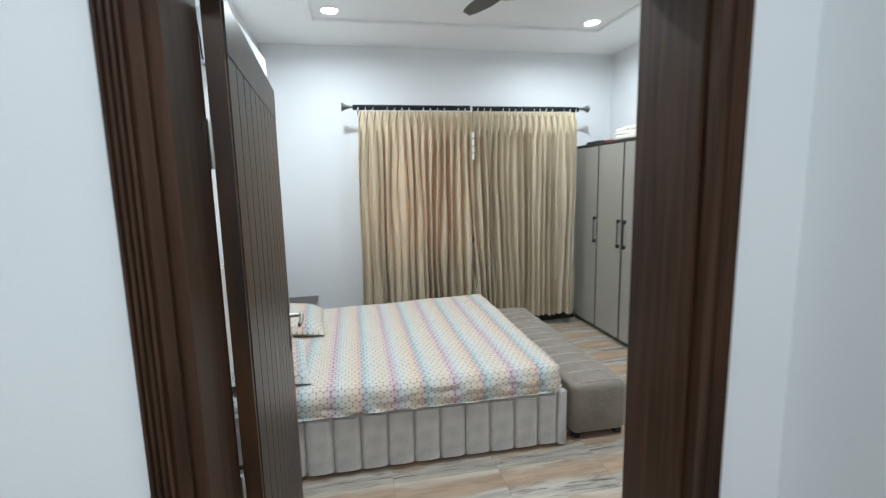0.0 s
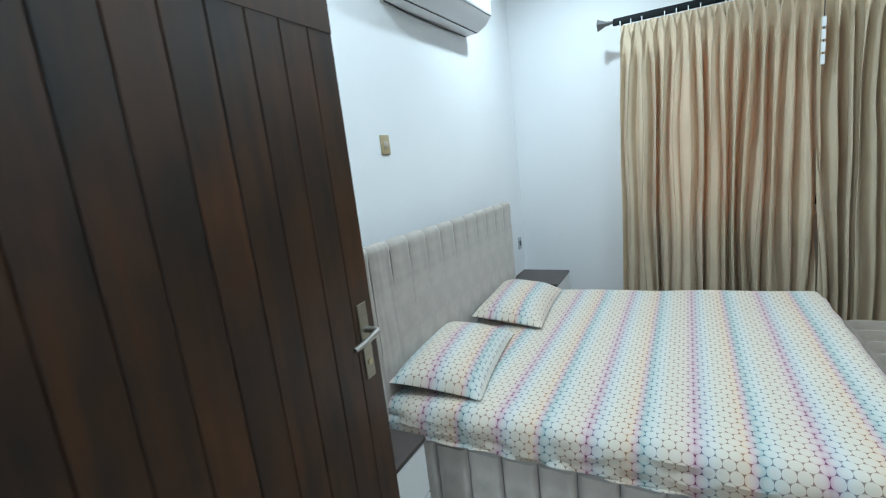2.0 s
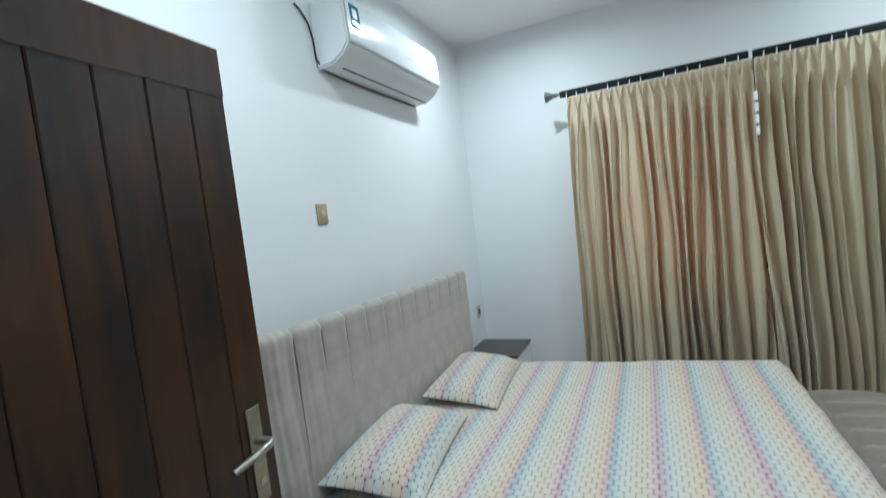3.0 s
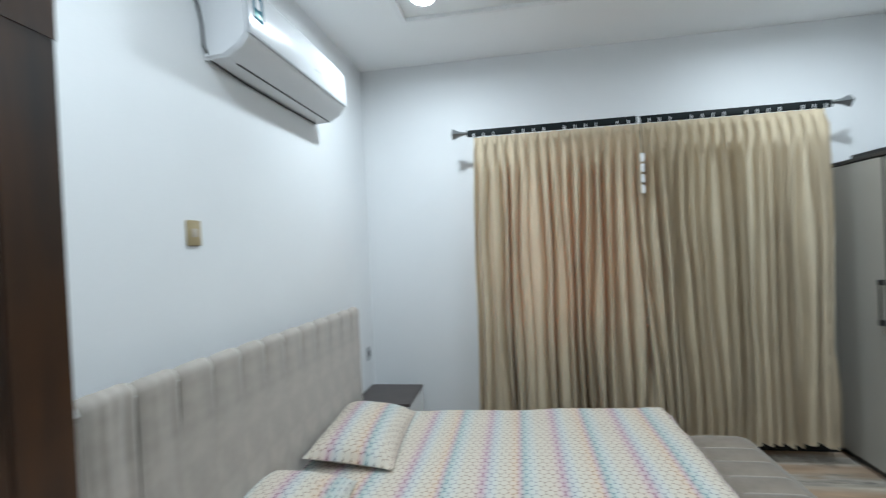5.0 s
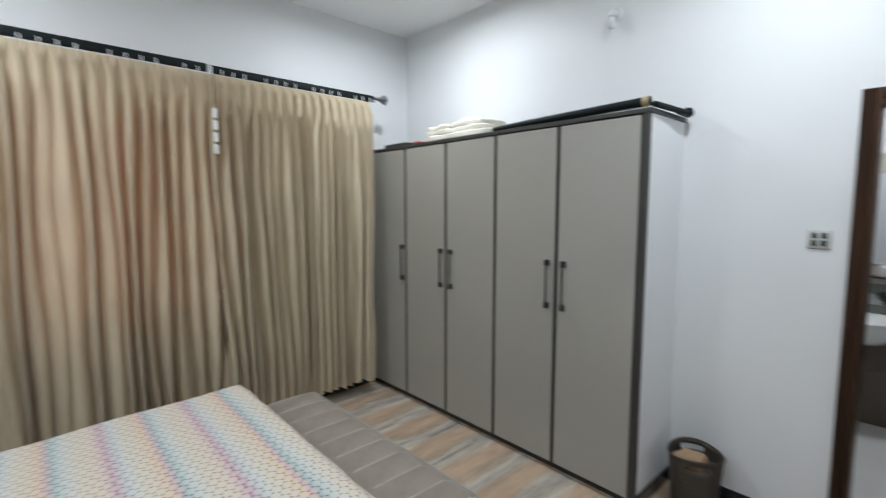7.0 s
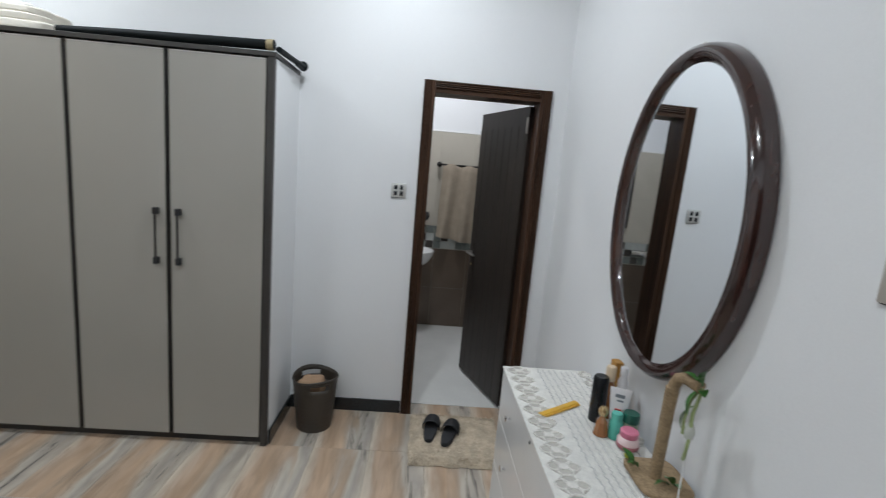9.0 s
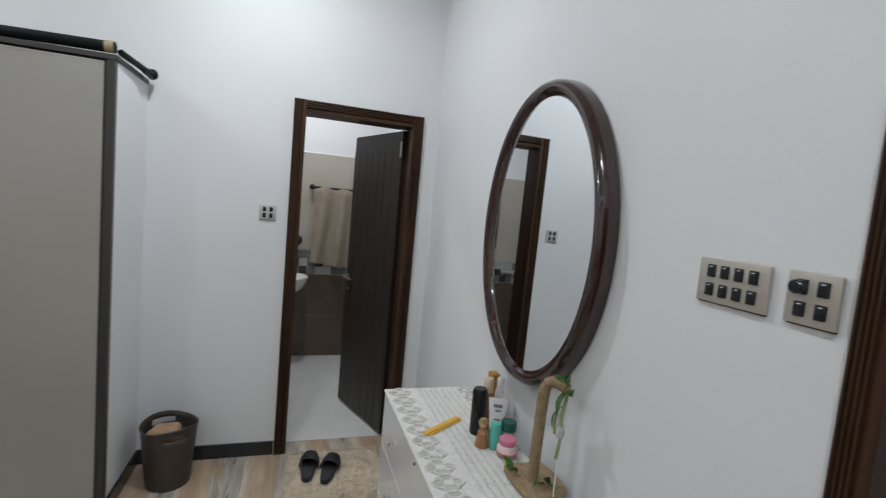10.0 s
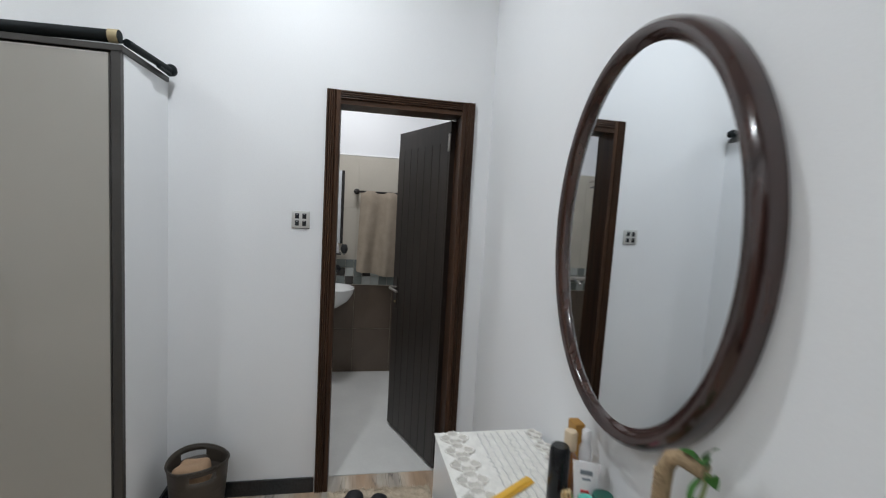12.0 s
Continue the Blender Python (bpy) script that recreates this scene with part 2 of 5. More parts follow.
CASEWOOD = wood("red_brown_door_frame", (0.027, 0.0134, 0.0076), (0.078, 0.0385, 0.0215), 0.42, coat=0.0, spec=0.2)
CASEWOOD_Y = wood("red_brown_door_frame_head", (0.027, 0.0134, 0.0076), (0.078, 0.0385, 0.0215), 0.42, "y", 0.0, spec=0.2)
CASEWOOD_X = wood("red_brown_frame_head_wide", (0.027, 0.0134, 0.0076), (0.078, 0.0385, 0.0215), 0.42, "x", 0.0, spec=0.2)
STEEL = shade("brushed_steel", (0.43, 0.41, 0.38), 0.32, 1.0, vary=0.08, fine=400)
PLATE = shade("worn_brass_grey", (0.30, 0.27, 0.21), 0.4, 0.8, vary=0.15, fine=60)
CHROME = shade("chrome", (0.75, 0.75, 0.76), 0.1, 1.0, vary=0.02)
BLACK = shade("black_plastic", (0.02, 0.021, 0.023), 0.4, vary=0.15)
ROD = shade("black_rod_lacquer", (0.008, 0.011, 0.012), 0.6, vary=0.2, spec=0.15)
PEWTER = shade("grey_pewter", (0.20, 0.21, 0.215), 0.4, 0.5, vary=0.1)
LAMINATE = shade("taupe_laminate", (0.372, 0.356, 0.320), 0.22, scale=1.5, vary=0.03, fine=260)
EDGING = shade("pale_laminate_edge", (0.48, 0.46, 0.43), 0.25, vary=0.03)
CARCASS = shade("dark_grey_carcass", (0.040, 0.037, 0.034), 0.45, vary=0.12)
VELVET = velvet("taupe_velvet", (0.50, 0.468, 0.435), 0.22, 3.5, 13)
HEADVELVET = velvet("mottled_taupe_velvet", (0.345, 0.307, 0.268), 0.30, 2.4, 9)
VELVET2 = velvet("brown_grey_velvet", (0.225, 0.186, 0.15))
# paler colour stands in for the velvet's sheen along the bench seams
SEAM = velvet("pale_sheen_velvet", (0.40, 0.355, 0.30))
COTTON = printed_cotton("printed_cotton")
DRAPE = drape_cloth("curtain_cloth")
WHITEGLOSS = shade("white_lacquer", (0.74, 0.75, 0.75), 0.18, vary=0.02, coat=0.3)
DARKTOP = shade("dark_brown_top", (0.055, 0.043, 0.040), 0.35, vary=0.2)
ACWHITE = shade("white_plastic", (0.72, 0.73, 0.75), 0.26, vary=0.015)
ACGREY = shade("grey_plastic", (0.42, 0.43, 0.45), 0.35, vary=0.03)
CHAMP = shade("champagne_plate", (0.50, 0.46, 0.41), 0.35, 0.35, vary=0.05)
SILVERPLATE = shade("silver_grey_plate", (0.56, 0.56, 0.54), 0.35, 0.3, vary=0.04)
BRASS = shade("old_gold_plate", (0.42, 0.34, 0.20), 0.35, 0.3, vary=0.08)
ROCKER = shade("black_rocker", (0.016, 0.018, 0.022), 0.25, vary=0.1)
MIRRORWOOD = wood("polished_mahogany", (0.020, 0.008, 0.007), (0.055, 0.024, 0.019), 0.16, "z", 0.6)
SILVER = shade("mirror_silver", (0.80, 0.83, 0.85), 0.015, 1.0, vary=0.0)
RUG = shade("shaggy_beige_pile", (0.46, 0.385, 0.29), 0.95, scale=20, vary=0.25, fine=90, bump=0.5)
RUBBER = shade("black_rubber", (0.014, 0.015, 0.018), 0.6, vary=0.2)
BINPLAST = shade("dark_brown_plastic", (0.045, 0.036, 0.028), 0.45, vary=0.15)
PAPER = shade("brown_kraft_paper", (0.36, 0.23, 0.14), 0.8, vary=0.12)
LACE = shade("white_lace_cover", (0.66, 0.65, 0.615), 0.45, scale=30, vary=0.10, fine=95, bump=1.0)
LACEDARK = shade("grey_lace_line", (0.50, 0.495, 0.485), 0.6, vary=0.2, fine=200)
PEARL = shade("pearl_medallion", (0.68, 0.66, 0.62), 0.16, vary=0.15)
BRIGHT = glow("lit_lamp_glass", (0.92, 0.97, 1.0), 22.0)
BULB = shade("frosted_bulb", (0.75, 0.76, 0.78), 0.25, vary=0.02)
BEDDING = shade("cream_bedding", (0.72, 0.68, 0.60), 0.85, vary=0.08, fine=80, bump=0.3)
WRAP = shade("white_plastic_film", (0.80, 0.79, 0.76), 0.3, vary=0.08, fine=60, bump=0.4)
RED = shade("red_box", (0.36, 0.05, 0.035), 0.5, vary=0.15)
YELLOW = shade("yellow_plastic", (0.66, 0.37, 0.03), 0.35, vary=0.05)
TEAL = shade("teal_plastic", (0.10, 0.45, 0.36), 0.25, vary=0.05)
GREEN = shade("dark_green_lid", (0.01, 0.09, 0.065), 0.3, vary=0.1)
PINK = shade("pink_plastic", (0.66, 0.20, 0.30), 0.3, vary=0.06)
TUBE = shade("white_tube", (0.74, 0.73, 0.74), 0.3, vary=0.03)
REDMARK = shade("red_print", (0.55, 0.05, 0.05), 0.4, vary=0.05)
GREYMARK = shade("grey_print", (0.2, 0.22, 0.25), 0.5, vary=0.05)
AMBER = shade("amber_perfume", (0.30, 0.12, 0.04), 0.1, vary=0.1, coat=0.6)
CREAMCAP = shade("cream_gold_cap", (0.66, 0.52, 0.36), 0.4, vary=0.05)
GOLD = shade("gold_cap", (0.62, 0.45, 0.24), 0.25, 0.8, vary=0.05)
COIR = shade("coir_wrapping", (0.29, 0.205, 0.12), 0.95, scale=40, vary=0.25, fine=160, bump=0.8)
MEDFILL = shade("clear_beige_lace", (0.47, 0.45, 0.41), 0.2, vary=0.15)
LEAF = shade("green_leaf", (0.04, 0.13, 0.025), 0.4, scale=30, vary=0.3)
STALK = shade("pale_green_stalk", (0.26, 0.32, 0.14), 0.5, vary=0.2)
BLUEMARK = shade("teal_label", (0.02, 0.12, 0.17), 0.7, vary=0.2, spec=0.2)
BATHDARK = shade("brown_bath_tile", (0.105, 0.078, 0.058), 0.3, scale=4, vary=0.14)
BATHLIGHT = shade("beige_bath_tile", (0.47, 0.435, 0.37), 0.3, scale=3, vary=0.06)
BATHFLOOR = shade("pale_bath_floor", (0.62, 0.62, 0.60), 0.3, scale=4, vary=0.06)
MOSA = shade("mosaic_pale", (0.42, 0.44, 0.42), 0.25, vary=0.1)
MOSB = shade("mosaic_grey", (0.17, 0.19, 0.18), 0.25, vary=0.1)
MOSC = shade("mosaic_dark", (0.05, 0.045, 0.04), 0.25, vary=0.1)
CERAMIC = shade("white_ceramic", (0.80, 0.80, 0.79), 0.12, vary=0.02)
TOWEL = shade("beige_terry", (0.32, 0.265, 0.205), 0.95, scale=14, vary=0.12, fine=240, bump=0.6)
IRON = shade("dark_bronze", (0.03, 0.027, 0.026), 0.35, 0.5, vary=0.2)
GLASS = clear_glass("clear_glass")
WARM = glow("added_warm_glow", (1.0, 0.44, 0.19), 0.9)
PVC = shade("white_pvc", (0.80, 0.81, 0.82), 0.35, vary=0.03)

# ---------------------------------------------------------------- builders


def thing(name, at, label, category, group="", kind=""):
    """A thing: an Empty at its base, under which its parts hang."""
    ob = new(name)
    ob.empty_display_size = 0.1
    ob.location = at
    return tagged(ob, label, category, group, kind)


def mesh(name, bm, material, smooth=False):
    me = bpy.data.meshes.new(name)
    bm.normal_update()
    bm.to_mesh(me)
    bm.free()
    for mm in (material if isinstance(material, (list, tuple)) else (material,)):
        me.materials.append(mm)
    if smooth:
        for p in me.polygons:
            p.use_smooth = True
        me.set_sharp_from_angle(angle=radians(38))
    return me



def part(name, bm, material, parent, label="", smooth=True):
    """One mesh under a thing or a part; its points are given in the world."""
    ob = new(name, mesh(name, bm, material, smooth))
    ob.parent = parent
    top = parent
    while top.parent:
        top = top.parent
    ob.matrix_parent_inverse = Matrix.Translation(-top.location) if parent.type == "EMPTY" else Matrix.Identity(4)
    if label:
        tagged(ob, label)
    return ob


def piece(name, me, parent, at, turn=0.0):
    """A repeat piece that shares its mesh; at is in the world, parent a thing of the setting at the origin."""
    ob = new(name, me)
    ob.parent = parent
    ob.location = at
    ob.rotation_euler = (0, 0, turn)
    return ob


def solid(name, bm, material, label, category, kind="", smooth=False, group=""):
    return tagged(new(name, mesh(name, bm, material, smooth)), label, category, group, kind)


def box(bm, x0, y0, z0, x1, y1, z1, bevel=0.0, seg=2, mat=0):
    vs = [bm.verts.new(p) for p in ((x0, y0, z0), (x1, y0, z0), (x1, y1, z0), (x0, y1, z0), (x0, y0, z1), (x1, y0, z1), (x1, y1, z1), (x0, y1, z1))]
    fs = [bm.faces.new([vs[i] for i in q]) for q in ((3, 2, 1, 0), (4, 5, 6, 7), (0, 1, 5, 4), (1, 2, 6, 5), (2, 3, 7, 6), (3, 0, 4, 7))]
    for f in fs:
        f.material_index = mat
    if bevel:
        es = list({e for f in fs for e in f.edges})
        bmesh.ops.bevel(bm, geom=es, offset=bevel, segments=seg, profile=0.5, affect="EDGES")
    return bm


def B(*a, **k):
    return box(bmesh.new(), *a, **k)


def lathe(bm, profile, at, axis="z", n=24, mat=0):
    """Turn (radius, height) pairs about an axis through at."""
    rings = []
    for r, h in profile:
        ring = []
        for i in range(n):
            a = 2 * math.pi * i / n
            c, s = r * math.cos(a), r * math.sin(a)
            p = {"z": (c, s, h), "x": (h, c, s), "y": (c, h, s)}[axis]
            ring.append(bm.verts.new(Vector(at) + Vector(p)))
        rings.append(ring)
    for a, b in zip(rings, rings[1:]):
        for i in range(n):
            f = bm.faces.new((a[i], a[(i + 1) % n], b[(i + 1) % n], b[i]))
            f.material_index = mat
    for ring in (rings[0], rings[-1]):
        bm.faces.new(ring).material_index = mat
    bmesh.ops.recalc_face_normals(bm, faces=bm.faces)
    return bm


def L(profile, at, axis="z", n=24):
    return lathe(bmesh.new(), profile, at, axis, n)


def tube(bm, points, radius, n=8, taper=None):
    """A round bar along a line of points."""
    pts = [Vector(p) for p in points]
    rings = []
    for i, p in enumerate(pts):
        d = (pts[min(i + 1, len(pts) - 1)] - pts[max(i - 1, 0)]).normalized()
        side = d.cross(Vector((0.31, 0.17, 0.93))).normalized()
        up = side.cross(d)
        r = radius if taper is None else radius * (1 + (taper - 1) * i / (len(pts) - 1))
        rings.append([bm.verts.new(p + r * (math.cos(2 * math.pi * k / n) * side + math.sin(2 * math.pi * k / n) * up)) for k in range(n)])
    for a, b in zip(rings, rings[1:]):
        for k in range(n):
            bm.faces.new((a[k], a[(k + 1) % n], b[(k + 1) % n], b[k]))
    bm.faces.new(rings[0])
    bm.faces.new(rings[-1])
    bmesh.ops.recalc_face_normals(bm, faces=bm.faces)
    return bm


def T(points, radius, n=8, taper=None):
    return tube(bmesh.new(), points, radius, n, taper)


def extrude_outline(outline, to3, lo, hi):
    """Sweep a closed outline of (a, b) pairs from lo to hi; to3 places (a, b, c)."""
    bm = bmesh.new()
    va = [bm.verts.new(to3(a, b, lo)) for a, b in outline]
    vb = [bm.verts.new(to3(a, b, hi)) for a, b in outline]
    n = len(outline)
    for i in range(n):
        bm.faces.new((va[i], va[(i + 1) % n], vb[(i + 1) % n], vb[i]))
    bm.faces.new(va)
    bm.faces.new(vb)
    bmesh.ops.recalc_face_normals(bm, faces=bm.faces)
    return bm


def puffed(nx, ny, place):
    """A grid of nx by ny quads, each point set by place(u, v) with u and v from 0 to 1; UV from the second result."""
    bm = bmesh.new()
    uvl = bm.loops.layers.uv.new("cloth")
    grid, uvs = [], {}
    for i in range(nx + 1):
        row = []
        for j in range(ny + 1):
            p, uv = place(i / nx, j / ny)
            v = bm.verts.new(p)
            uvs[v] = uv
            row.append(v)
        grid.append(row)
    for i in range(nx):
        for j in range(ny):
            f = bm.faces.new((grid[i][j], grid[i + 1][j], grid[i + 1][j + 1], grid[i][j + 1]))
            for lp in f.loops:
                lp[uvl].uv = uvs[lp.vert]
    return bm

# ---------------------------------------------------------------- the room's shell
XL, XR, YN, YF, ZC = -0.33, 3.71, 1.54, 5.70, 3.22
DX0, DX1, DZ = 0.274, 1.278, 2.205          # entrance opening
BY0, BY1, BZ = 1.715, 2.355, 2.09          # bathroom opening
WX0, WX1, WZ0, WZ1 = 0.75, 3.00, 0.95, 2.35  # window opening
YO, XB = 1.255, 3.86                        # corridor face, bathroom face

YW, YE = 1.435, 1.492                      # room face of the wall west and east of the entrance


def south_face(x):
    """The south wall runs slightly out of square."""
    if x < DX0:
        return YW
    if x < DX1:
        return YW + (YE - YW) * (x - DX0) / (DX1 - DX0)
    return YE + (1.545 - YE) * (x - DX1) / (XR - DX1)


bm = bmesh.new()
box(bm, XL - 0.2, YO, 0, DX0 - 0.035, YW, 3.5)
box(bm, DX0 - 0.035, YO, DZ + 0.035, DX1 + 0.035, YW, 3.5)
bm2 = extrude_outline([(DX1 + 0.035, YO), (XB, YO), (XB, 1.5475), (DX1 + 0.035, south_face(DX1 + 0.035))], lambda a, b, c: (a, b, c), 0.0, 3.5)
tmp = bpy.data.meshes.new("tmp")
bm2.to_mesh(tmp)
bm.from_mesh(tmp)
bm2.free()
bpy.data.meshes.remove(tmp)
wall_south = solid("wall_south", bm, PAINT, "white painted plaster wall with the entrance door and the oval mirror", "wall", "structure")
bm = bmesh.new()
for q in ((XR, YN - 0.05, 0, XB, BY0 - 0.03, 3.5), (XR, BY1 + 0.03, 0, XB, YF + 0.2, 3.5), (XR, BY0 - 0.03, BZ + 0.03, XB, BY1 + 0.03, 3.5)):
    box(bm, *q)
wall_east = solid("wall_east", bm, PAINT, "white painted plaster wall with the bathroom door", "wall", "structure")
bm = bmesh.new()
for q in ((XL - 0.2, YF, 0, WX0, YF + 0.22, 3.5), (WX1, YF, 0, XR, YF + 0.22, 3.5), (WX0, YF, 0, WX1, YF + 0.22, WZ0), (WX0, YF, WZ1, WX1, YF + 0.22, 3.5)):
    box(bm, *q)
wall_north = solid("wall_north", bm, PAINT, "white painted plaster wall behind the curtains", "wall", "structure")
wall_west = solid("wall_west", B(XL - 0.2, YW, 0, XL, YF, 3.5), PAINT, "white painted plaster wall behind the headboard", "wall", "structure")
wall_niche = solid("wall_niche", B(3.274, 3.162, 0.0, XR, 3.174, 2.11), PAINT, "white plastered end wall of the wardrobe niche", "wall", "structure")

# ceiling with a shallow tray
TX0, TX1, TY0, TY1 = 0.27, 3.06, 2.34, 4.90
bm = bmesh.new()
box(bm, XL, YW, ZC, TX0, YF, 3.5)
box(bm, TX1, YW, ZC, XR, YF, 3.5)
box(bm, TX0, YW, ZC, TX1, TY0, 3.5)
box(bm, TX0, TY1, ZC, TX1, YF, 3.5)
box(bm, TX0, TY0, 3.226, TX1, TY1, 3.5)
ceiling = solid("ceiling", bm, CEILING, "white painted ceiling with a shallow recessed tray", "ceiling", "structure")
bm = bmesh.new()
for w, d, inn in ((0.034, 0.010, 0.004), (0.018, 0.020, 0.008)):
    z0, z1 = ZC - d, ZC + 0.004 + inn * 0.1
    box(bm, TX0 - w, TY0 - w, z0, TX0 + inn, TY1 + w, z1)
    box(bm, TX1 - inn, TY0 - w, z0, TX1 + w, TY1 + w, z1)
    box(bm, TX0 + inn, TY0 - w, z0, TX1 - inn, TY0 + inn, z1)
    box(bm, TX0 + inn, TY1 - inn, z0, TX1 - inn, TY1 + w, z1)
solid("trim_ceiling", bm, MOULD, "white stepped moulding round the ceiling tray", "moulding", "structure")

# skirting
SK = 0.085
bm = bmesh.new()
box(bm, XR - 0.012, BY1 + 0.075, 0, XR, 3.162, SK, 0.002, 1)
box(bm, XR - 0.012, YN, 0, XR, BY0 - 0.075, SK, 0.002, 1)
box(bm, 3.275, 3.150, 0, XR - 0.012, 3.162, SK, 0.002, 1)
box(bm, XL + 0.012, YF - 0.05, 0, 3.25, YF, SK + 0.015, 0.002, 1)
box(bm, XL, YW, 0, XL + 0.012, YF, SK, 0.002, 1)
box(bm, 1.36, 1.49, 0, XR - 0.012, 1.558, SK, 0.002, 1)
box(bm, XL + 0.012, YW, 0, 0.15, YW + 0.012, SK, 0.002, 1)
solid("baseboard", bm, SKIRT, "black polished granite skirting along the walls", "skirting", "structure")

# corridor outside the entrance
solid("wall_corridor_east", B(1.525, -1.7, 0, 1.70, YO, 3.3), PAINT, "white painted corridor side wall", "wall", "structure")
solid("wall_corridor_west", B(-0.75, -1.7, 0, -0.57, YO, 3.3), PAINT, "white painted corridor side wall", "wall", "structure")
solid("wall_corridor_end", B(-0.75, -1.9, 0, 1.70, -1.7, 3.3), PAINT, "white painted corridor end wall", "wall", "structure")
solid("ceiling_corridor", B(-0.75, -1.9, 3.15, 1.70, YO, 3.4), CEILING, "white corridor ceiling", "ceiling", "structure")

# bathroom shell
QX1, QY0, QY1 = 5.53, 1.54, 3.62
bm = bmesh.new()
box(bm, QX1, QY0 - 0.15, 0, QX1 + 0.15, QY1 + 0.15, 3.2)
box(bm, XB, QY0 - 0.15, 0, QX1, QY0, 3.2)
box(bm, XB, QY1, 0, QX1, QY1 + 0.15, 3.2)
solid("wall_bathroom", bm, PAINT, "white painted upper walls of the bathroom", "wall", "structure")
solid("ceiling_bathroom", B(XB, QY0 - 0.15, 3.0, QX1 + 0.15, QY1 + 0.15, 3.2), CEILING, "white bathroom ceiling", "ceiling", "structure")
solid("floor_bathroom", B(XB - 0.02, QY0 - 0.1, -0.2, QX1 + 0.1, QY1 + 0.1, 0.004), BATHFLOOR, "pale grey bathroom floor tiles", "floor", "structure")
floor = solid("floor", B(XL - 0.2, -1.9, -0.2, XB - 0.02, YF + 0.2, -0.006), GROUT, "polished floor of brown and cream veined tiles", "floor", "structure")


# ---------------------------------------------------------------- doors
def fluted(width, depth):
    """Outline of a door casing: a flat band with four rounded flutes towards the outer edge."""
    pts = [(0, 0), (0, depth * 0.7), (width * 0.30, depth * 0.7), (width * 0.33, depth * 0.9)]
    w0, w1, n = width * 0.36, width * 0.98, 4
    step = (w1 - w0) / n
    for i in range(n):
        for a, d in ((0.06, 0.62), (0.25, 0.95), (0.5, 1.0), (0.75, 0.95), (0.94, 0.62)):
            pts.append((w0 + (i + a) * step, depth * d))
    pts.append((width, depth * 0.6))
    pts.append((width, 0))
    return pts




def casing_set(parent, lo, hi, top, place, head_mat, CW):
    """Two upright casings and a head on one face of a wall; place(a, out, z) sets a point."""
    o = fluted(CW, 0.022)
    part("casing", extrude_outline(o, lambda a, b, c: place(lo - a, b, c), 0.0, top + CW), CASEWOOD, parent, smooth=False)
    part("casing", extrude_outline(o, lambda a, b, c: place(hi + a, b, c), 0.0, top + CW), CASEWOOD, parent, smooth=False)
    part("casing_head", extrude_outline(o, lambda a, b, c: place(c, b, top + a), lo + 0.001, hi - 0.001), head_mat, parent, smooth=False)


# entrance
door_frame = thing("door_frame", ((DX0 + DX1) / 2, 1.42, 0), "dark red-brown wooden door frame with fluted casings", "door frame", kind="structure")
part("jamb", B(DX0 - 0.035, YO, 0, DX0, YW, DZ + 0.035), CASEWOOD, door_frame, smooth=False)
part("jamb", B(DX1, YO, 0, DX1 + 0.035, YE, DZ + 0.035), CASEWOOD, door_frame, smooth=False)
part("head", B(DX0, YO, DZ, DX1, YW + 0.02, DZ + 0.035), CASEWOOD_X, door_frame, smooth=False)
part("door_stop", B(DX1 - 0.010, YO + 0.02, 0, DX1, YE - 0.06, DZ, 0.002, 1), CASEWOOD, door_frame, smooth=False)
casing_set(door_frame, DX0, DX1, DZ, lambda a, b, c: (a, south_face(min(max(a, DX0 - 0.001), DX1)) + b, c), CASEWOOD_X, 0.060)
casing_set(door_frame, DX0 - 0.022, DX1, DZ, lambda a, b, c: (a, YO - b, c), CASEWOOD_X, 0.070)


def plank(w, z0, z1, d):
    """A plank with chamfered long edges, centred on its width; its face looks along +x."""
    h = w / 2
    o = [(-h, 0), (-h, d * 0.5), (-h + 0.0035, d), (h - 0.0035, d), (h, d * 0.5), (h, 0)]
    return extrude_outline(o, lambda a, b, c: (b, a, c), z0, z1)


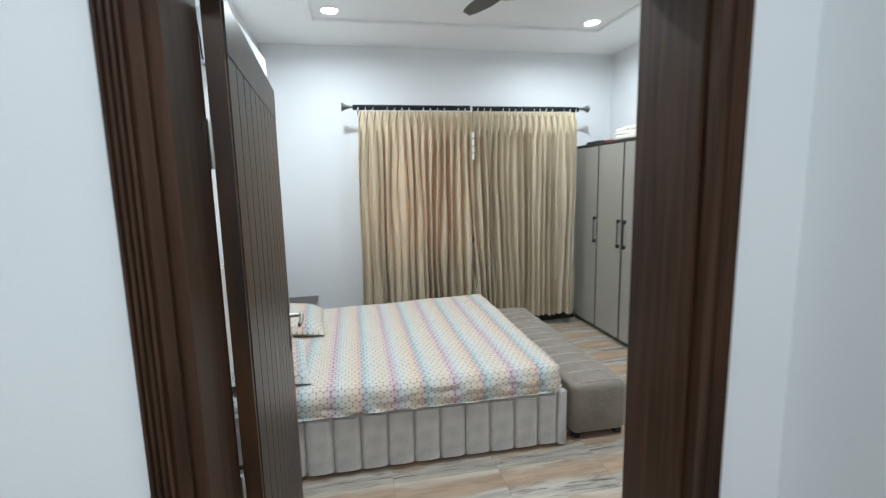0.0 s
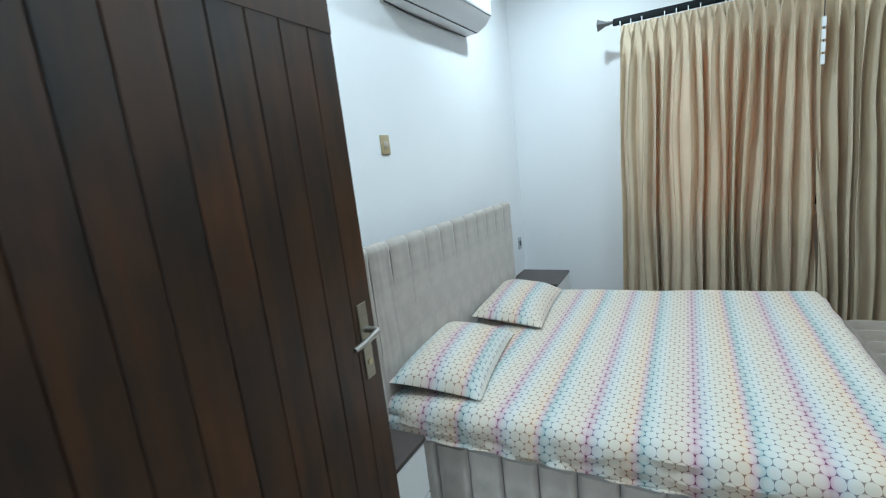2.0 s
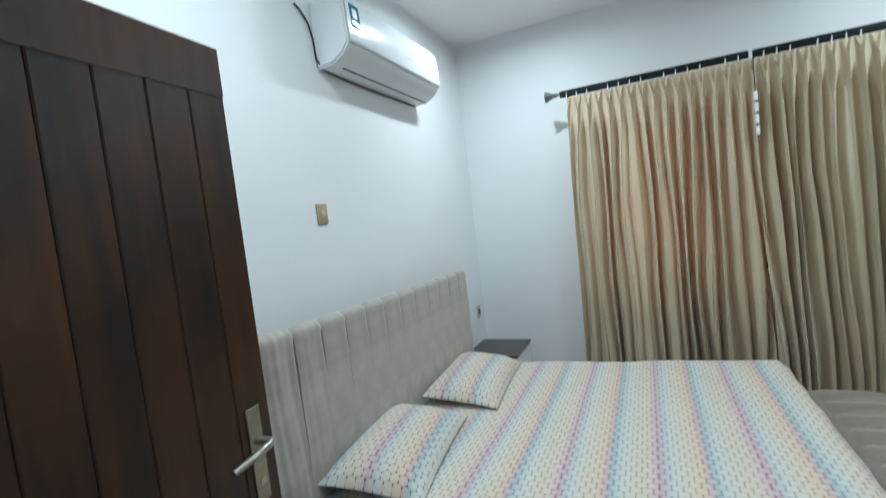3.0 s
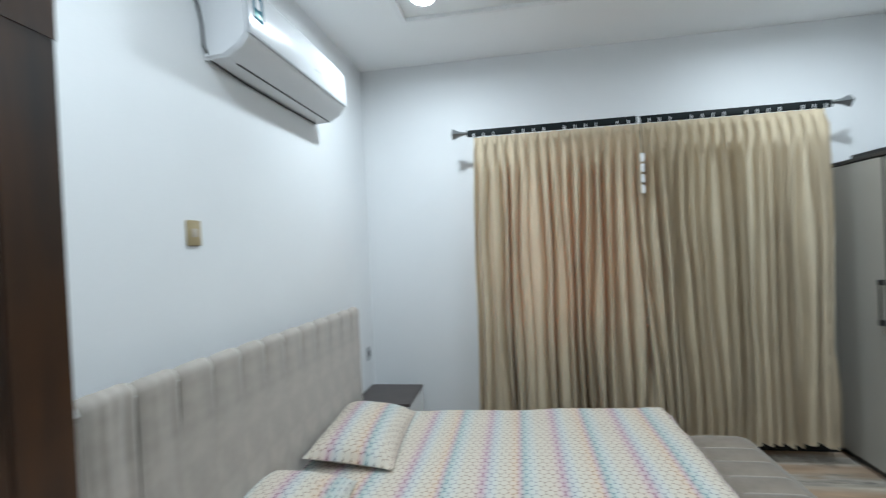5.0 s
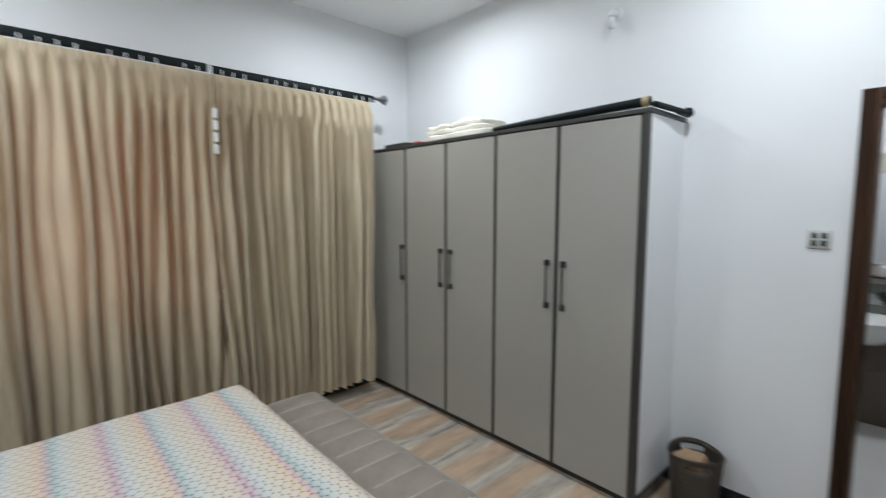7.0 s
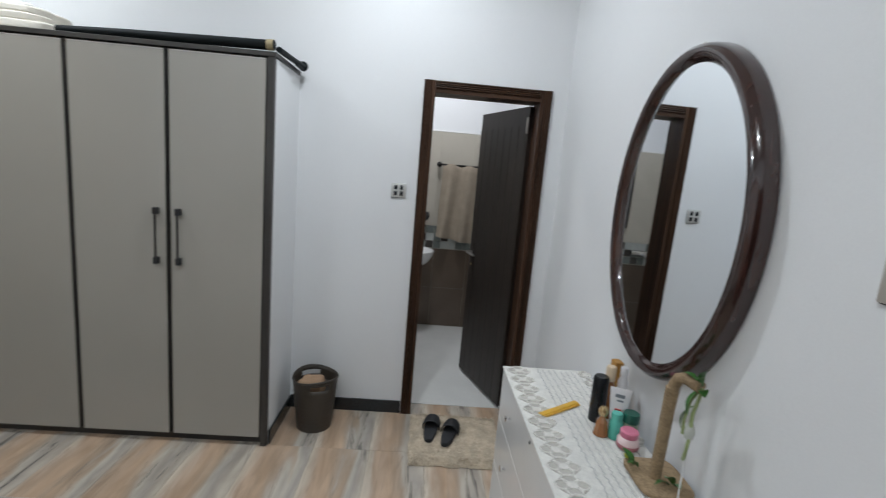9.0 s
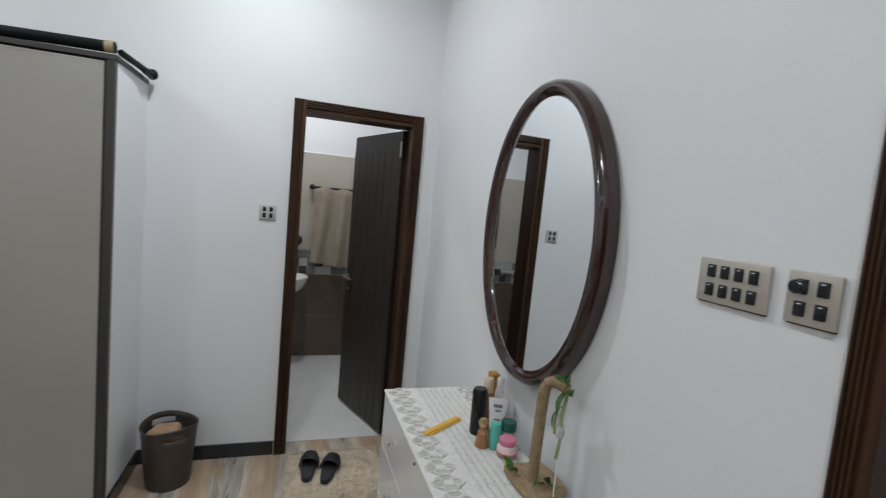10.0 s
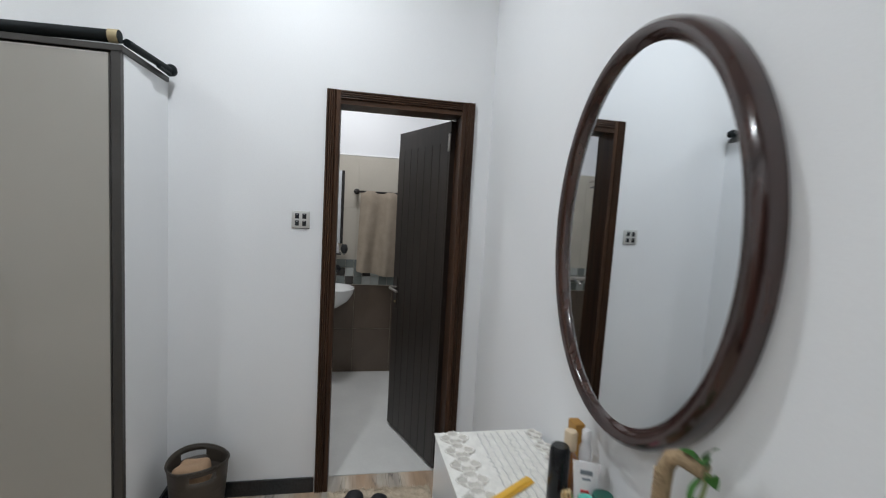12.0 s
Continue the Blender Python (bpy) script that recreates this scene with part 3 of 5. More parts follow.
def door_leaf(hinge, angle, width, height, label, lever_z, plate, hinges, timber, relief):
    """A plank-faced leaf hung at its hinge; built along +y with its face to +x, then turned."""
    leaf = tagged(new("door"), label, "door")
    leaf.empty_display_size = 0.1
    th = 0.036

    def put(name, b, material, parent=leaf, lab="", smooth=False):
        ob = new(name, mesh(name, b, material, smooth))
        ob.parent = parent
        if lab:
            tagged(ob, lab)
        return ob

    slab = put("slab", B(-th + 0.004, 0, 0.012, -0.004, width, height), timber)
    n = round(width / 0.098)
    pw = width / n
    put("hinge_stile", B(-th, -0.017, 0.012, 0.0, -0.0005, height), timber)
    put("top_rail", B(-0.0045, 0.002, height - 0.1152, 0.0043, width - 0.002, height - 0.002), timber)
    me = mesh("plank", plank(pw - 0.0006, 0.02, height - 0.115, relief), timber)
    me2 = mesh("plank_back", plank(pw - 0.0006, 0.02, height - 0.12, relief), timber)
    for i in range(n):
        ob = new("plank", me)
        ob.parent = leaf
        ob.location = (-0.0042, pw * (i + 0.5), 0)
        ob = new("plank", me2)
        ob.parent = leaf
        ob.location = (-th + 0.0042, pw * (i + 0.5), 0)
        ob.rotation_euler = (0, 0, math.pi)
    for s in (1, -1):
        xs = 0.0030 if s > 0 else -th - 0.0030
        z = lever_z
        lock = put("lock_plate", B(min(xs, xs + s * 0.004), width - 0.078, z - 0.150, max(xs, xs + s * 0.004), width - 0.036, z + 0.080, 0.0015, 1), plate, lab="worn brass-grey lock plate")
        put("lever", T([(xs, width - 0.057, z), (xs + s * 0.045, width - 0.057, z), (xs + s * 0.052, width - 0.066, z), (xs + s * 0.054, width - 0.12, z - 0.005), (xs + s * 0.048, width - 0.175, z - 0.012)], 0.0105, 10, 0.75), STEEL, lock, "curved steel door lever", True)
        put("keyhole", L([(0.009, 0), (0.010, s * 0.007), (0.001, s * 0.0075)], (xs, width - 0.057, z - 0.100), "x", 14), BRASS, lock, smooth=True)
    for z in hinges:
        put("hinge", L([(0.007, -0.05), (0.008, -0.045), (0.008, 0.045), (0.007, 0.05)], (-th - 0.004, -0.012, z), "z", 12), STEEL, smooth=True)
    leaf.matrix_basis = Matrix.Translation(hinge) @ Matrix.Rotation(radians(angle), 4, "Z")
    return leaf


door_leaf((0.317, 1.468, 0), 3.4, 0.998, 2.138, "dark walnut plank door standing wide open", 1.203, PLATE, (0.25, 1.05, 1.84), DOORWOOD, 0.0068)

# bathroom
door_frame2 = thing("door_frame", (3.78, (BY0 + BY1) / 2, 0), "dark red-brown wooden bathroom door frame with fluted casings", "door frame", kind="structure")
part("jamb", B(XR, BY0 - 0.03, 0, XB, BY0, BZ + 0.03), CASEWOOD, door_frame2, smooth=False)
part("jamb", B(XR, BY1, 0, XB, BY1 + 0.03, BZ + 0.03), CASEWOOD, door_frame2, smooth=False)
part("head", B(XR, BY0, BZ, XB, BY1, BZ + 0.03), CASEWOOD_Y, door_frame2, smooth=False)
casing_set(door_frame2, BY0, BY1, BZ, lambda a, b, c: (XR - b, a, c), CASEWOOD_Y, 0.070)
door_leaf((3.856, 1.7165, 0.008), -70.2, 0.655, 2.075, "dark walnut plank bathroom door standing ajar", 1.015, BATHWOOD, (1.955,), BATHWOOD, 0.0052)

# ---------------------------------------------------------------- window and what lies behind it
window = thing("window_1", ((WX0 + WX1) / 2, YF + 0.1, WZ0), "white framed window hidden behind the curtains", "window", kind="structure")
for q in ((WX0, YF + 0.06, WZ0, WX0 + 0.06, YF + 0.12, WZ1), (WX1 - 0.06, YF + 0.06, WZ0, WX1, YF + 0.12, WZ1), (WX0 + 0.06, YF + 0.06, WZ0, WX1 - 0.06, YF + 0.12, WZ0 + 0.06), (WX0 + 0.06, YF + 0.06, WZ1 - 0.06, WX1 - 0.06, YF + 0.12, WZ1), (1.845, YF + 0.06, WZ0 + 0.06, 1.925, YF + 0.12, WZ1 - 0.06)):
    part("window_frame", B(*q, 0.004, 1), PVC, window, smooth=False)
pane = part("pane", B(WX0 + 0.06, YF + 0.085, WZ0 + 0.06, 1.845, YF + 0.091, WZ1 - 0.06), GLASS, window, smooth=False)
pane.visible_shadow = False
# unseen dark panel, added so that only the left half lets the glow in
part("shutter", B(1.925, YF + 0.075, WZ0 + 0.06, WX1 - 0.06, YF + 0.105, WZ1 - 0.06), DOORWOOD, window, "unseen dark panel added to keep the glow off the right half", smooth=False)
# unseen glowing panel, added to tint the left curtain orange from behind
solid("backdrop", B(0.0, 6.06, 0.2, 1.925, 6.10, 3.3), WARM, "unseen warm glowing panel added outside the window", "backdrop", "structure")

# ---------------------------------------------------------------- ceiling fittings
for lx, ly in LAMPS:
    dl = thing("downlight", (lx, ly, 3.225), "round white recessed ceiling light, switched on", "ceiling light", "downlights in the tray")
    part("trim_ring", L([(0.070, 0.012), (0.085, 0.012), (0.084, 0.004), (0.074, 0.0), (0.068, 0.004)], (lx, ly, 3.213), "z", 32), MOULD, dl)
    part("diffuser", L([(0.067, 0.008), (0.067, 0.003), (0.001, 0.002)], (lx, ly, 3.213), "z", 32), BRIGHT, dl, "glowing frosted glass")

FX, FY, FZ = 1.57, 3.32, 2.93
fan = thing("ceiling_fan", (FX, FY, 3.225), "dark grey three-bladed ceiling fan with a brown hub", "ceiling fan")
part("rod", T([(FX, FY, 3.226), (FX, FY, 2.98)], 0.012, 12), PEWTER, fan)
part("canopy", L([(0.03, -0.05), (0.06, -0.03), (0.065, 0.0)], (FX, FY, 3.226), "z", 24), PEWTER, fan)
part("hub", L([(0.02, 0.05), (0.09, 0.04), (0.105, 0.01), (0.10, -0.02), (0.075, -0.045), (0.02, -0.055)], (FX, FY, FZ), "z", 32), shade("bronze_hub", (0.22, 0.13, 0.06), 0.35, 0.5), fan)
for k in range(3):
    ang = radians(108.6 + 120 * k)
    d, s = Vector((math.cos(ang), math.sin(ang), 0)), Vector((-math.sin(ang), math.cos(ang), 0))
    bm = bmesh.new()
    rows = []
    for i in range(9):
        r = 0.09 + 0.40 * i / 8
        w = 0.045 + 0.022 * math.sin(math.pi * min(1, i / 7)) - (0.02 if i == 8 else 0)
        c = Vector((FX, FY, FZ)) + d * r
        rows.append([bm.verts.new(c - s * w + Vector((0, 0, -0.008))), bm.verts.new(c + s * w + Vector((0, 0, 0.010))), bm.verts.new(c + s * w + Vector((0, 0, 0.014))), bm.verts.new(c - s * w + Vector((0, 0, -0.004)))])
    for a, b in zip(rows, rows[1:]):
        for j in range(4):
            bm.faces.new((a[j], a[(j + 1) % 4], b[(j + 1) % 4], b[j]))
    bm.faces.new(rows[0])
    bm.faces.new(rows[-1])
    bmesh.ops.recalc_face_normals(bm, faces=bm.faces)
    part("blade", bm, shade("fan_blade_grey", (0.10, 0.105, 0.105), 0.4) if k == 0 else bpy.data.materials["fan_blade_grey"], fan)

# ---------------------------------------------------------------- wardrobe wall
wardrobe = thing("wardrobe", (3.5, 4.43, 0), "tall five-door wardrobe with taupe laminate doors and dark trim", "wardrobe")
part("carcass", B(3.272, 3.176, 0.05, XR - 0.004, YF - 0.004, 2.12), CARCASS, wardrobe, smooth=False)
part("plinth", B(3.29, 3.176, 0.0, 3.60, YF - 0.004, 0.05), CARCASS, wardrobe, smooth=False)
part("top_board", B(3.245, 3.155, 2.112, XR - 0.01, YF - 0.004, 2.136, 0.002, 1), CARCASS, wardrobe, "dark top board with a thin front edge", smooth=False)
part("end_trim", B(3.246, 3.162, 0.004, 3.274, 3.196, 2.112, 0.002, 1), CARCASS, wardrobe, "dark vertical end trim", smooth=False)
edges = [3.193, 3.688, 4.172, 4.658, 5.147, 5.638]
SHORT = 0.0060
for i in range(5):
    y0, y1 = edges[i] + SHORT, edges[i + 1] - SHORT
    d = part("door", B(3.250, y0 + 0.007, 0.055, 3.270, y1 - 0.007, 2.104, 0.0015, 2), LAMINATE, wardrobe, smooth=False)
    for ya, yb in ((y0, y0 + 0.0068), (y1 - 0.0068, y1)):
        part("edge_profile", B(3.2512, ya, 0.055, 3.270, yb, 2.104, 0.001, 1), CARCASS, d, "dark edge profile", smooth=False)
    part("edge_band", B(3.2492, y0 + 0.009, 2.098, 3.2512, y1 - 0.009, 2.1030), EDGING, d, "pale edge band", smooth=False)
    hy = (3.630, 3.742, 4.592, 4.702, 5.180)[i]
    h = part("handle", T([(3.224, hy, 1.045), (3.224, hy, 1.305)], 0.0055, 10), IRON, d, "slim black bar handle")
    for z in (1.045, 1.305):
        part("handle_mount", B(3.217, hy - 0.011, z - 0.018, 3.250, hy + 0.011, z + 0.018, 0.003, 2), BLACK, h, smooth=False)
    if i == 4:
        part("lock", L([(0.009, 0), (0.009, -0.004), (0.001, -0.005)], (3.250, hy, 0.985), "x", 14), CHROME, d)
part("filler", B(3.252, edges[5] + 0.002, 0.055, 3.270, YF - 0.002, 2.104), LAMINATE, wardrobe, smooth=False)

# things on top of the wardrobe
pole = thing("wrapped_pole", (3.26, 3.6, 2.136), "long black wrapped roll lying along the wardrobe top", "pole")
part("roll", T([(3.285, 4.22, 2.150), (3.275, 3.9, 2.158), (3.268, 3.5, 2.164), (3.262, 3.17, 2.168)], 0.020, 10, 1.25), ROD, pole)
part("tape", T([(3.262, 3.205, 2.168), (3.262, 3.172, 2.169)], 0.0265, 10), shade("old_tape", (0.38, 0.31, 0.18), 0.6), pole, "yellowed tape at the end")
pole2 = thing("curtain_pole", (3.45, 3.145, 2.136), "short black curtain pole lying on the wardrobe edge", "pole")
part("bar", T([(3.27, 3.150, 2.152), (3.63, 3.128, 2.152)], 0.015, 12), ROD, pole2)
part("finial", L([(0.012, 0), (0.026, 0.008), (0.028, 0.02), (0.02, 0.035), (0.022, 0.04), (0.001, 0.042)], (3.625, 3.128, 2.155), "x", 18), ROD, pole2)
part("bracket", B(3.50, 3.118, 2.128, 3.635, 3.136, 2.140, 0.003, 1), ROD, pole2, smooth=False)


def soft_block(x0, y0, z0, x1, y1, z1, seed, lump=0.02, n=14, square=4.0):
    """A folded cloth bundle: a rounded block with lumps."""
    bm = bmesh.new()
    bmesh.ops.create_cube(bm, size=2)
    bmesh.ops.subdivide_edges(bm, edges=bm.edges[:], cuts=n, use_grid_fill=True)
    c = Vector(((x0 + x1) / 2, (y0 + y1) / 2, (z0 + z1) / 2))
    h = Vector(((x1 - x0) / 2, (y1 - y0) / 2, (z1 - z0) / 2))
    for v in bm.verts:
        p = v.co
        r = (abs(p.x) ** square + abs(p.y) ** square + abs(p.z) ** square) ** (1 / square)
        q = p / r
        w = c + Vector((q.x * h.x, q.y * h.y, q.z * h.z))
        k = noise.noise(w * 9 + Vector((seed, 0, 0))) * lump
        w += Vector((q.x, q.y, q.z)).normalized() * k
        w.z = max(w.z, z0)
        v.co = w
    return bm


bedding = thing("folded_bedding", (3.45, 4.62, 2.136), "folded cream bedding piled on the wardrobe", "bedding")
part("quilt", soft_block(3.285, 4.29, 2.136, 3.64, 5.00, 2.186, 3, 0.016, 16, 7.0), BEDDING, bedding)
part("sheet_fold", soft_block(3.295, 4.34, 2.180, 3.64, 4.97, 2.222, 17, 0.014, 16, 7.0), BEDDING, bedding)
part("blanket", soft_block(3.30, 4.36, 2.214, 3.63, 4.70, 2.262, 8, 0.016, 14, 6.0), BEDDING, bedding)
part("plastic_wrap", soft_block(3.31, 4.40, 2.240, 3.60, 4.62, 2.290, 12, 0.030, 14, 3.0), WRAP, bedding, "crumpled white plastic wrap")
part("blanket", soft_block(3.31, 4.74, 2.212, 3.62, 4.95, 2.262, 29, 0.018, 12, 5.0), BEDDING, bedding)
solid("red_box", B(3.300, 5.035, 2.136, 3.38, 5.10, 2.162, 0.003, 1), RED, "small red box on the wardrobe", "box")
solid("black_case", B(3.275, 5.17, 2.136, 3.46, 5.47, 2.166, 0.006, 2), BLACK, "flat black case on the wardrobe", "case")

# ---------------------------------------------------------------- curtains
ROD_Y, ROD_Z = 5.455, 2.540
rail = thing("curtain_rod", (1.88, ROD_Y, ROD_Z), "long black double curtain rod with flared pewter finials", "curtain rod")
part("rod", B(0.60, ROD_Y - 0.012, ROD_Z - 0.026, 1.872, ROD_Y + 0.012, ROD_Z + 0.028, 0.010, 3), ROD, rail)
part("rod", B(1.888, ROD_Y - 0.012, ROD_Z - 0.030, 3.165, ROD_Y + 0.012, ROD_Z + 0.024, 0.010, 3), ROD, rail)
for x, s in ((0.60, -1), (3.165, 1)):
    part("finial", L([(0.010, 0), (0.012, s * 0.02), (0.018, s * 0.03), (0.016, s * 0.045), (0.026, s * 0.07), (0.046, s * 0.112), (0.042, s * 0.115), (0.001, s * 0.095)], (x, ROD_Y, ROD_Z + 0.004), "x", 4), PEWTER, rail, "flared pewter finial")
for x in (0.66, 1.88, 3.11):
    part("bracket", B(x - 0.010, ROD_Y - 0.016, ROD_Z - 0.034, x + 0.010, YF - 0.002, ROD_Z - 0.020, 0.002, 1), PVC if x == 1.88 else ROD, rail, smooth=False)
part("joint_clip", B(1.870, ROD_Y - 0.018, ROD_Z - 0.034, 1.890, ROD_Y - 0.010, ROD_Z + 0.012, 0.003, 1), PVC, rail, smooth=False)


def curtain(x0, x1, pleats, seed, label, lean0, lean1):
    """A pinch-pleated panel: tight pleats at the head that loosen into uneven folds."""
    cu = thing("curtain", ((x0 + x1) / 2, ROD_Y, 0.1), label, "curtain", "curtains on the rod")
    ztop, zbot = 2.505, 0.135
    nx, nz = pleats * 30, 60
    rnd = random.Random(seed)
    amp = [0.35 + 1.1 * rnd.random() for _ in range(pleats + 2)]
    shift = [rnd.uniform(-0.40, 0.40) for _ in range(pleats + 2)]

    def place(u, v):
        v = v ** 1.6
        z = ztop + (zbot - ztop) * v
        fall = min(1.0, v / 0.9)
        k = u * pleats
        i = min(int(k), pleats - 1)
        f = k - i
        # folds wander sideways on their way down
        wob = (shift[i] * (1 - f) + shift[i + 1] * f) * min(1, v * 2.2)
        wob += 0.75 * noise.noise(Vector((k * 0.42, v * 1.7, seed))) * min(1, v * 3)
        kk = k + wob
        j = max(0, min(pleats - 1, int(math.floor(kk))))
        a = amp[j] * (1 - (kk - math.floor(kk))) + amp[j + 1] * (kk - math.floor(kk))
        ph = 2 * math.pi * kk
        q = kk - math.floor(kk)
        gap = math.exp(-((q - 0.5 - 0.3 * shift[j]) / (0.075 + 0.035 * a)) ** 2)
        crease = math.exp(-((q - 0.12 + 0.9 * shift[j]) / 0.07) ** 2)
        wave = 0.42 + 0.17 * math.cos(ph) + 0.22 * (1 - 2 * abs(math.sin(ph / 2))) - 1.65 * gap - (0.15 + 0.35 * v) * crease
        # the head: the two edges of each pleat run together into a stitched point below
        f0 = abs(k - round(k))
        pin = min(1.0, v / 0.048)
        ridge = 0.33 * (1 - pin)
        fan = (0.014 + 0.034 * pin) * math.exp(-((f0 - ridge) / (0.075 + 0.5 * max(0.0, v - 0.048))) ** 2) - 0.002
        t = min(1.0, max(0.0, (v - 0.05) / 0.10))
        loose = t * t * (3 - 2 * t)
        depth = 0.046 + 0.012 * v
        y = ROD_Y - 0.008 - (1 - loose) * fan - loose * a * depth * wave - 0.018 * v
        y += 0.012 * noise.noise(Vector((u * 9, v * 4, seed + 5))) * loose
        # at the pinch the cloth gathers towards the pleat's ridge
        x = x0 + (x1 - x0) * u
        x -= 0.014 * a * math.sin(ph) * loose
        x += (lean0 * (1 - u) + lean1 * u) * fall
        z2 = z + 0.012 * noise.noise(Vector((u * 6, 0, seed))) * v + (0.006 * math.cos(ph) if v == 0 else 0)
        return Vector((x, y, z2)), (x, z)

    ob = part("panel", puffed(nx, nz, place), DRAPE, cu)
    hooks = mesh("hook", T([(0, 0.0, -0.012), (0, -0.006, 0.004), (0, -0.008, 0.024)], 0.0042, 6), PVC, True)
    for i in range(pleats + 1):
        if (i * 7 + seed) % 5 == 4:
            continue
        h = new("hook", hooks)
        h.parent = cu
        h.matrix_parent_inverse = Matrix.Translation(-cu.location)
        h.location = (x0 + (x1 - x0) * i / pleats, ROD_Y - 0.014, 2.513)
    return cu


curtain(0.655, 1.884, 16, 3, "gold-beige pinch-pleated curtain drawn shut, glowing orange where the window is", -0.045, 0.005)
curtain(1.880, 3.115, 17, 11, "gold-beige pinch-pleated curtain drawn shut beside the wardrobe", 0.02, -0.02)
# white pieces over a black bar stand in for light glimpsed between the curtains
gap_light = thing("gap_light_strip", (1.882, 5.39, 1.98), "white pieces standing in for the bright gap between the curtains", "blind strip")
for k in range(4):
    z = 1.985 + 0.077 * k
    part("link", B(1.870, 5.385, z, 1.894, 5.391, z + 0.062, 0.004, 2), PVC, gap_light, smooth=False)
part("black_line", T([(1.883, 5.394, 1.975), (1.883, 5.394, 2.50)], 0.003, 6), BLACK, gap_light)

# ---------------------------------------------------------------- bed
X0B, X1B, Y0B, Y1B = -0.20, 1.865, 3.025, 4.945
bed = thing("bed", (0.8, 3.98, 0), "king-size bed upholstered in taupe velvet with vertical channels", "bed")
part("base", B(X0B, Y0B + 0.04, 0.03, X1B - 0.04, Y1B - 0.04, 0.37), VELVET, bed, smooth=False)


def channel_mesh(name, w, z0, z1, d, top_round):
    """A padded upright channel; its front looks along -y, centred on x = 0."""
    def place(u, v):
        a = -w / 2 + w * u
        bulge = (1 - abs(2 * u - 1) ** 6)
        z = z0 + (z1 - z0) * v
        edge = min(1.0, (1 - v) * (z1 - z0) / top_round, v * (z1 - z0) / 0.02)
        e = math.sqrt(max(0.0, 1 - (1 - edge) ** 2))
        y = -d * (0.35 + 0.65 * bulge ** 0.6) * e + 0.004 * noise.noise(Vector((u * 2.3, v * 3.1, w * 40)))
        return Vector((a, y, z)), (a, z)
    bm = puffed(16, 16, place)
    return mesh(name, bm, VELVET, True)


wch = 0.1625
me_side = channel_mesh("channel_panel", wch - 0.003, 0.012, 0.392, 0.044, 0.030)
me_end = channel_mesh("end_channel", 0.127, 0.012, 0.392, 0.044, 0.030)
for y, turn in ((Y0B + 0.045, 0), (Y1B - 0.045, math.pi)):
    for i in range(11):
        c = piece("channel_panel", me_side, bed, (1.671 - wch * (i + 0.5), y, 0), turn)
        c.matrix_parent_inverse = Matrix.Translation(-bed.location)
    c = piece("end_channel", me_end, bed, (1.736, y, 0), turn)
    c.matrix_parent_inverse = Matrix.Translation(-bed.location)
nf = 12
wf = (Y1B - Y0B - 0.10) / nf
me_foot = channel_mesh("foot_channel", wf - 0.003, 0.012, 0.392, 0.050, 0.035)
for i in range(nf):
    c = piece("foot_channel", me_foot, bed, (X1B - 0.045, Y0B + 0.05 + wf * (i + 0.5), 0), math.pi / 2)
    c.matrix_parent_inverse = Matrix.Translation(-bed.location)
for y in (Y0B + 0.026, Y1B - 0.026):
    part("corner_post", B(X1B - 0.060, y - 0.026, 0.012, X1B, y + 0.026, 0.394, 0.016, 3), VELVET, bed)
part("top_rail", B(X0B, Y0B + 0.02, 0.366, X1B - 0.02, Y0B + 0.06, 0.392, 0.008, 2), VELVET, bed)
part("top_rail", B(X0B, Y1B - 0.06, 0.366, X1B - 0.02, Y1B - 0.02, 0.392, 0.008, 2), VELVET, bed)
for x in (0.0, 1.7):
    for y in (Y0B + 0.12, Y1B - 0.12):
        part("foot", B(x - 0.03, y - 0.03, 0, x + 0.03, y + 0.03, 0.032, 0.003, 1), BLACK, bed, smooth=False)
# headboard
HY0, HY1, HZ = 2.875, 4.995, 1.285
part("headboard_back", B(XL + 0.014, HY0, 0.02, XL + 0.055, HY1, HZ - 0.07, 0.01, 2), HEADVELVET, bed)
nh = 12
wh = (HY1 - HY0) / nh


def head_channel(near, far, loose):
    """One upholstered channel; near and far are how far its two seams gape, loose how slack its cover hangs."""
    def place(u, v):
        s = v * (HZ + 0.06)
        top = min(1.0, max(0.0, (HZ - 0.005 - s) / 0.07))

        def gape(g):
            reach = 0.66 if g > 0.0075 else 0.10 + 22.0 * g
            return 0.0002 + g * min(1.0, max(0.0, (s - (HZ - reach)) / (reach * 0.6))) ** 1.2 * top

        edge = u < 0.001 or u > 0.999
        u = min(1.0, max(0.0, (u - 1 / 22) / (1 - 2 / 22)))
        a = -wh / 2 + gape(near) + (wh - gape(near) - gape(far)) * u
        bulge = 1 - abs(2 * u - 1) ** 5
        zs = HZ - 0.045
        if s < zs:
            z, y = s + 0.02, -0.085
        else:
            t = min(1.0, (s - zs) / 0.125) * math.pi * 0.5
            z, y = zs + 0.02 + 0.045 * math.sin(t), -0.045 - 0.040 * math.cos(t)
            if t >= math.pi * 0.5 - 1e-6:
                y = 0.02
        rise = min(1.0, max(0.0, (s - 1.06) / 0.22))
        y -= (0.0012 + 0.011 * rise ** 1.5) * bulge ** 0.7 * (1 if s < zs else math.cos((s - zs) / 0.125 * 1.2))
        if s >= zs:
            z += 0.010 * bulge
        y += 0.005 * noise.noise(Vector((near * 90 + far * 50, v * 6, 2)))
        y += loose * (0.016 * noise.noise(Vector((u * 5.5 + 1.5 * v, v * 2.2, 7))) - 0.014 * math.sin(math.pi * u))
        a += loose * 0.018 * math.sin(v * 5.0) * (1 - abs(2 * u - 1))
        if edge and s < zs:
            y = max(y, 0.0)
        return Vector((a, y, z)), (a, z)
    return place


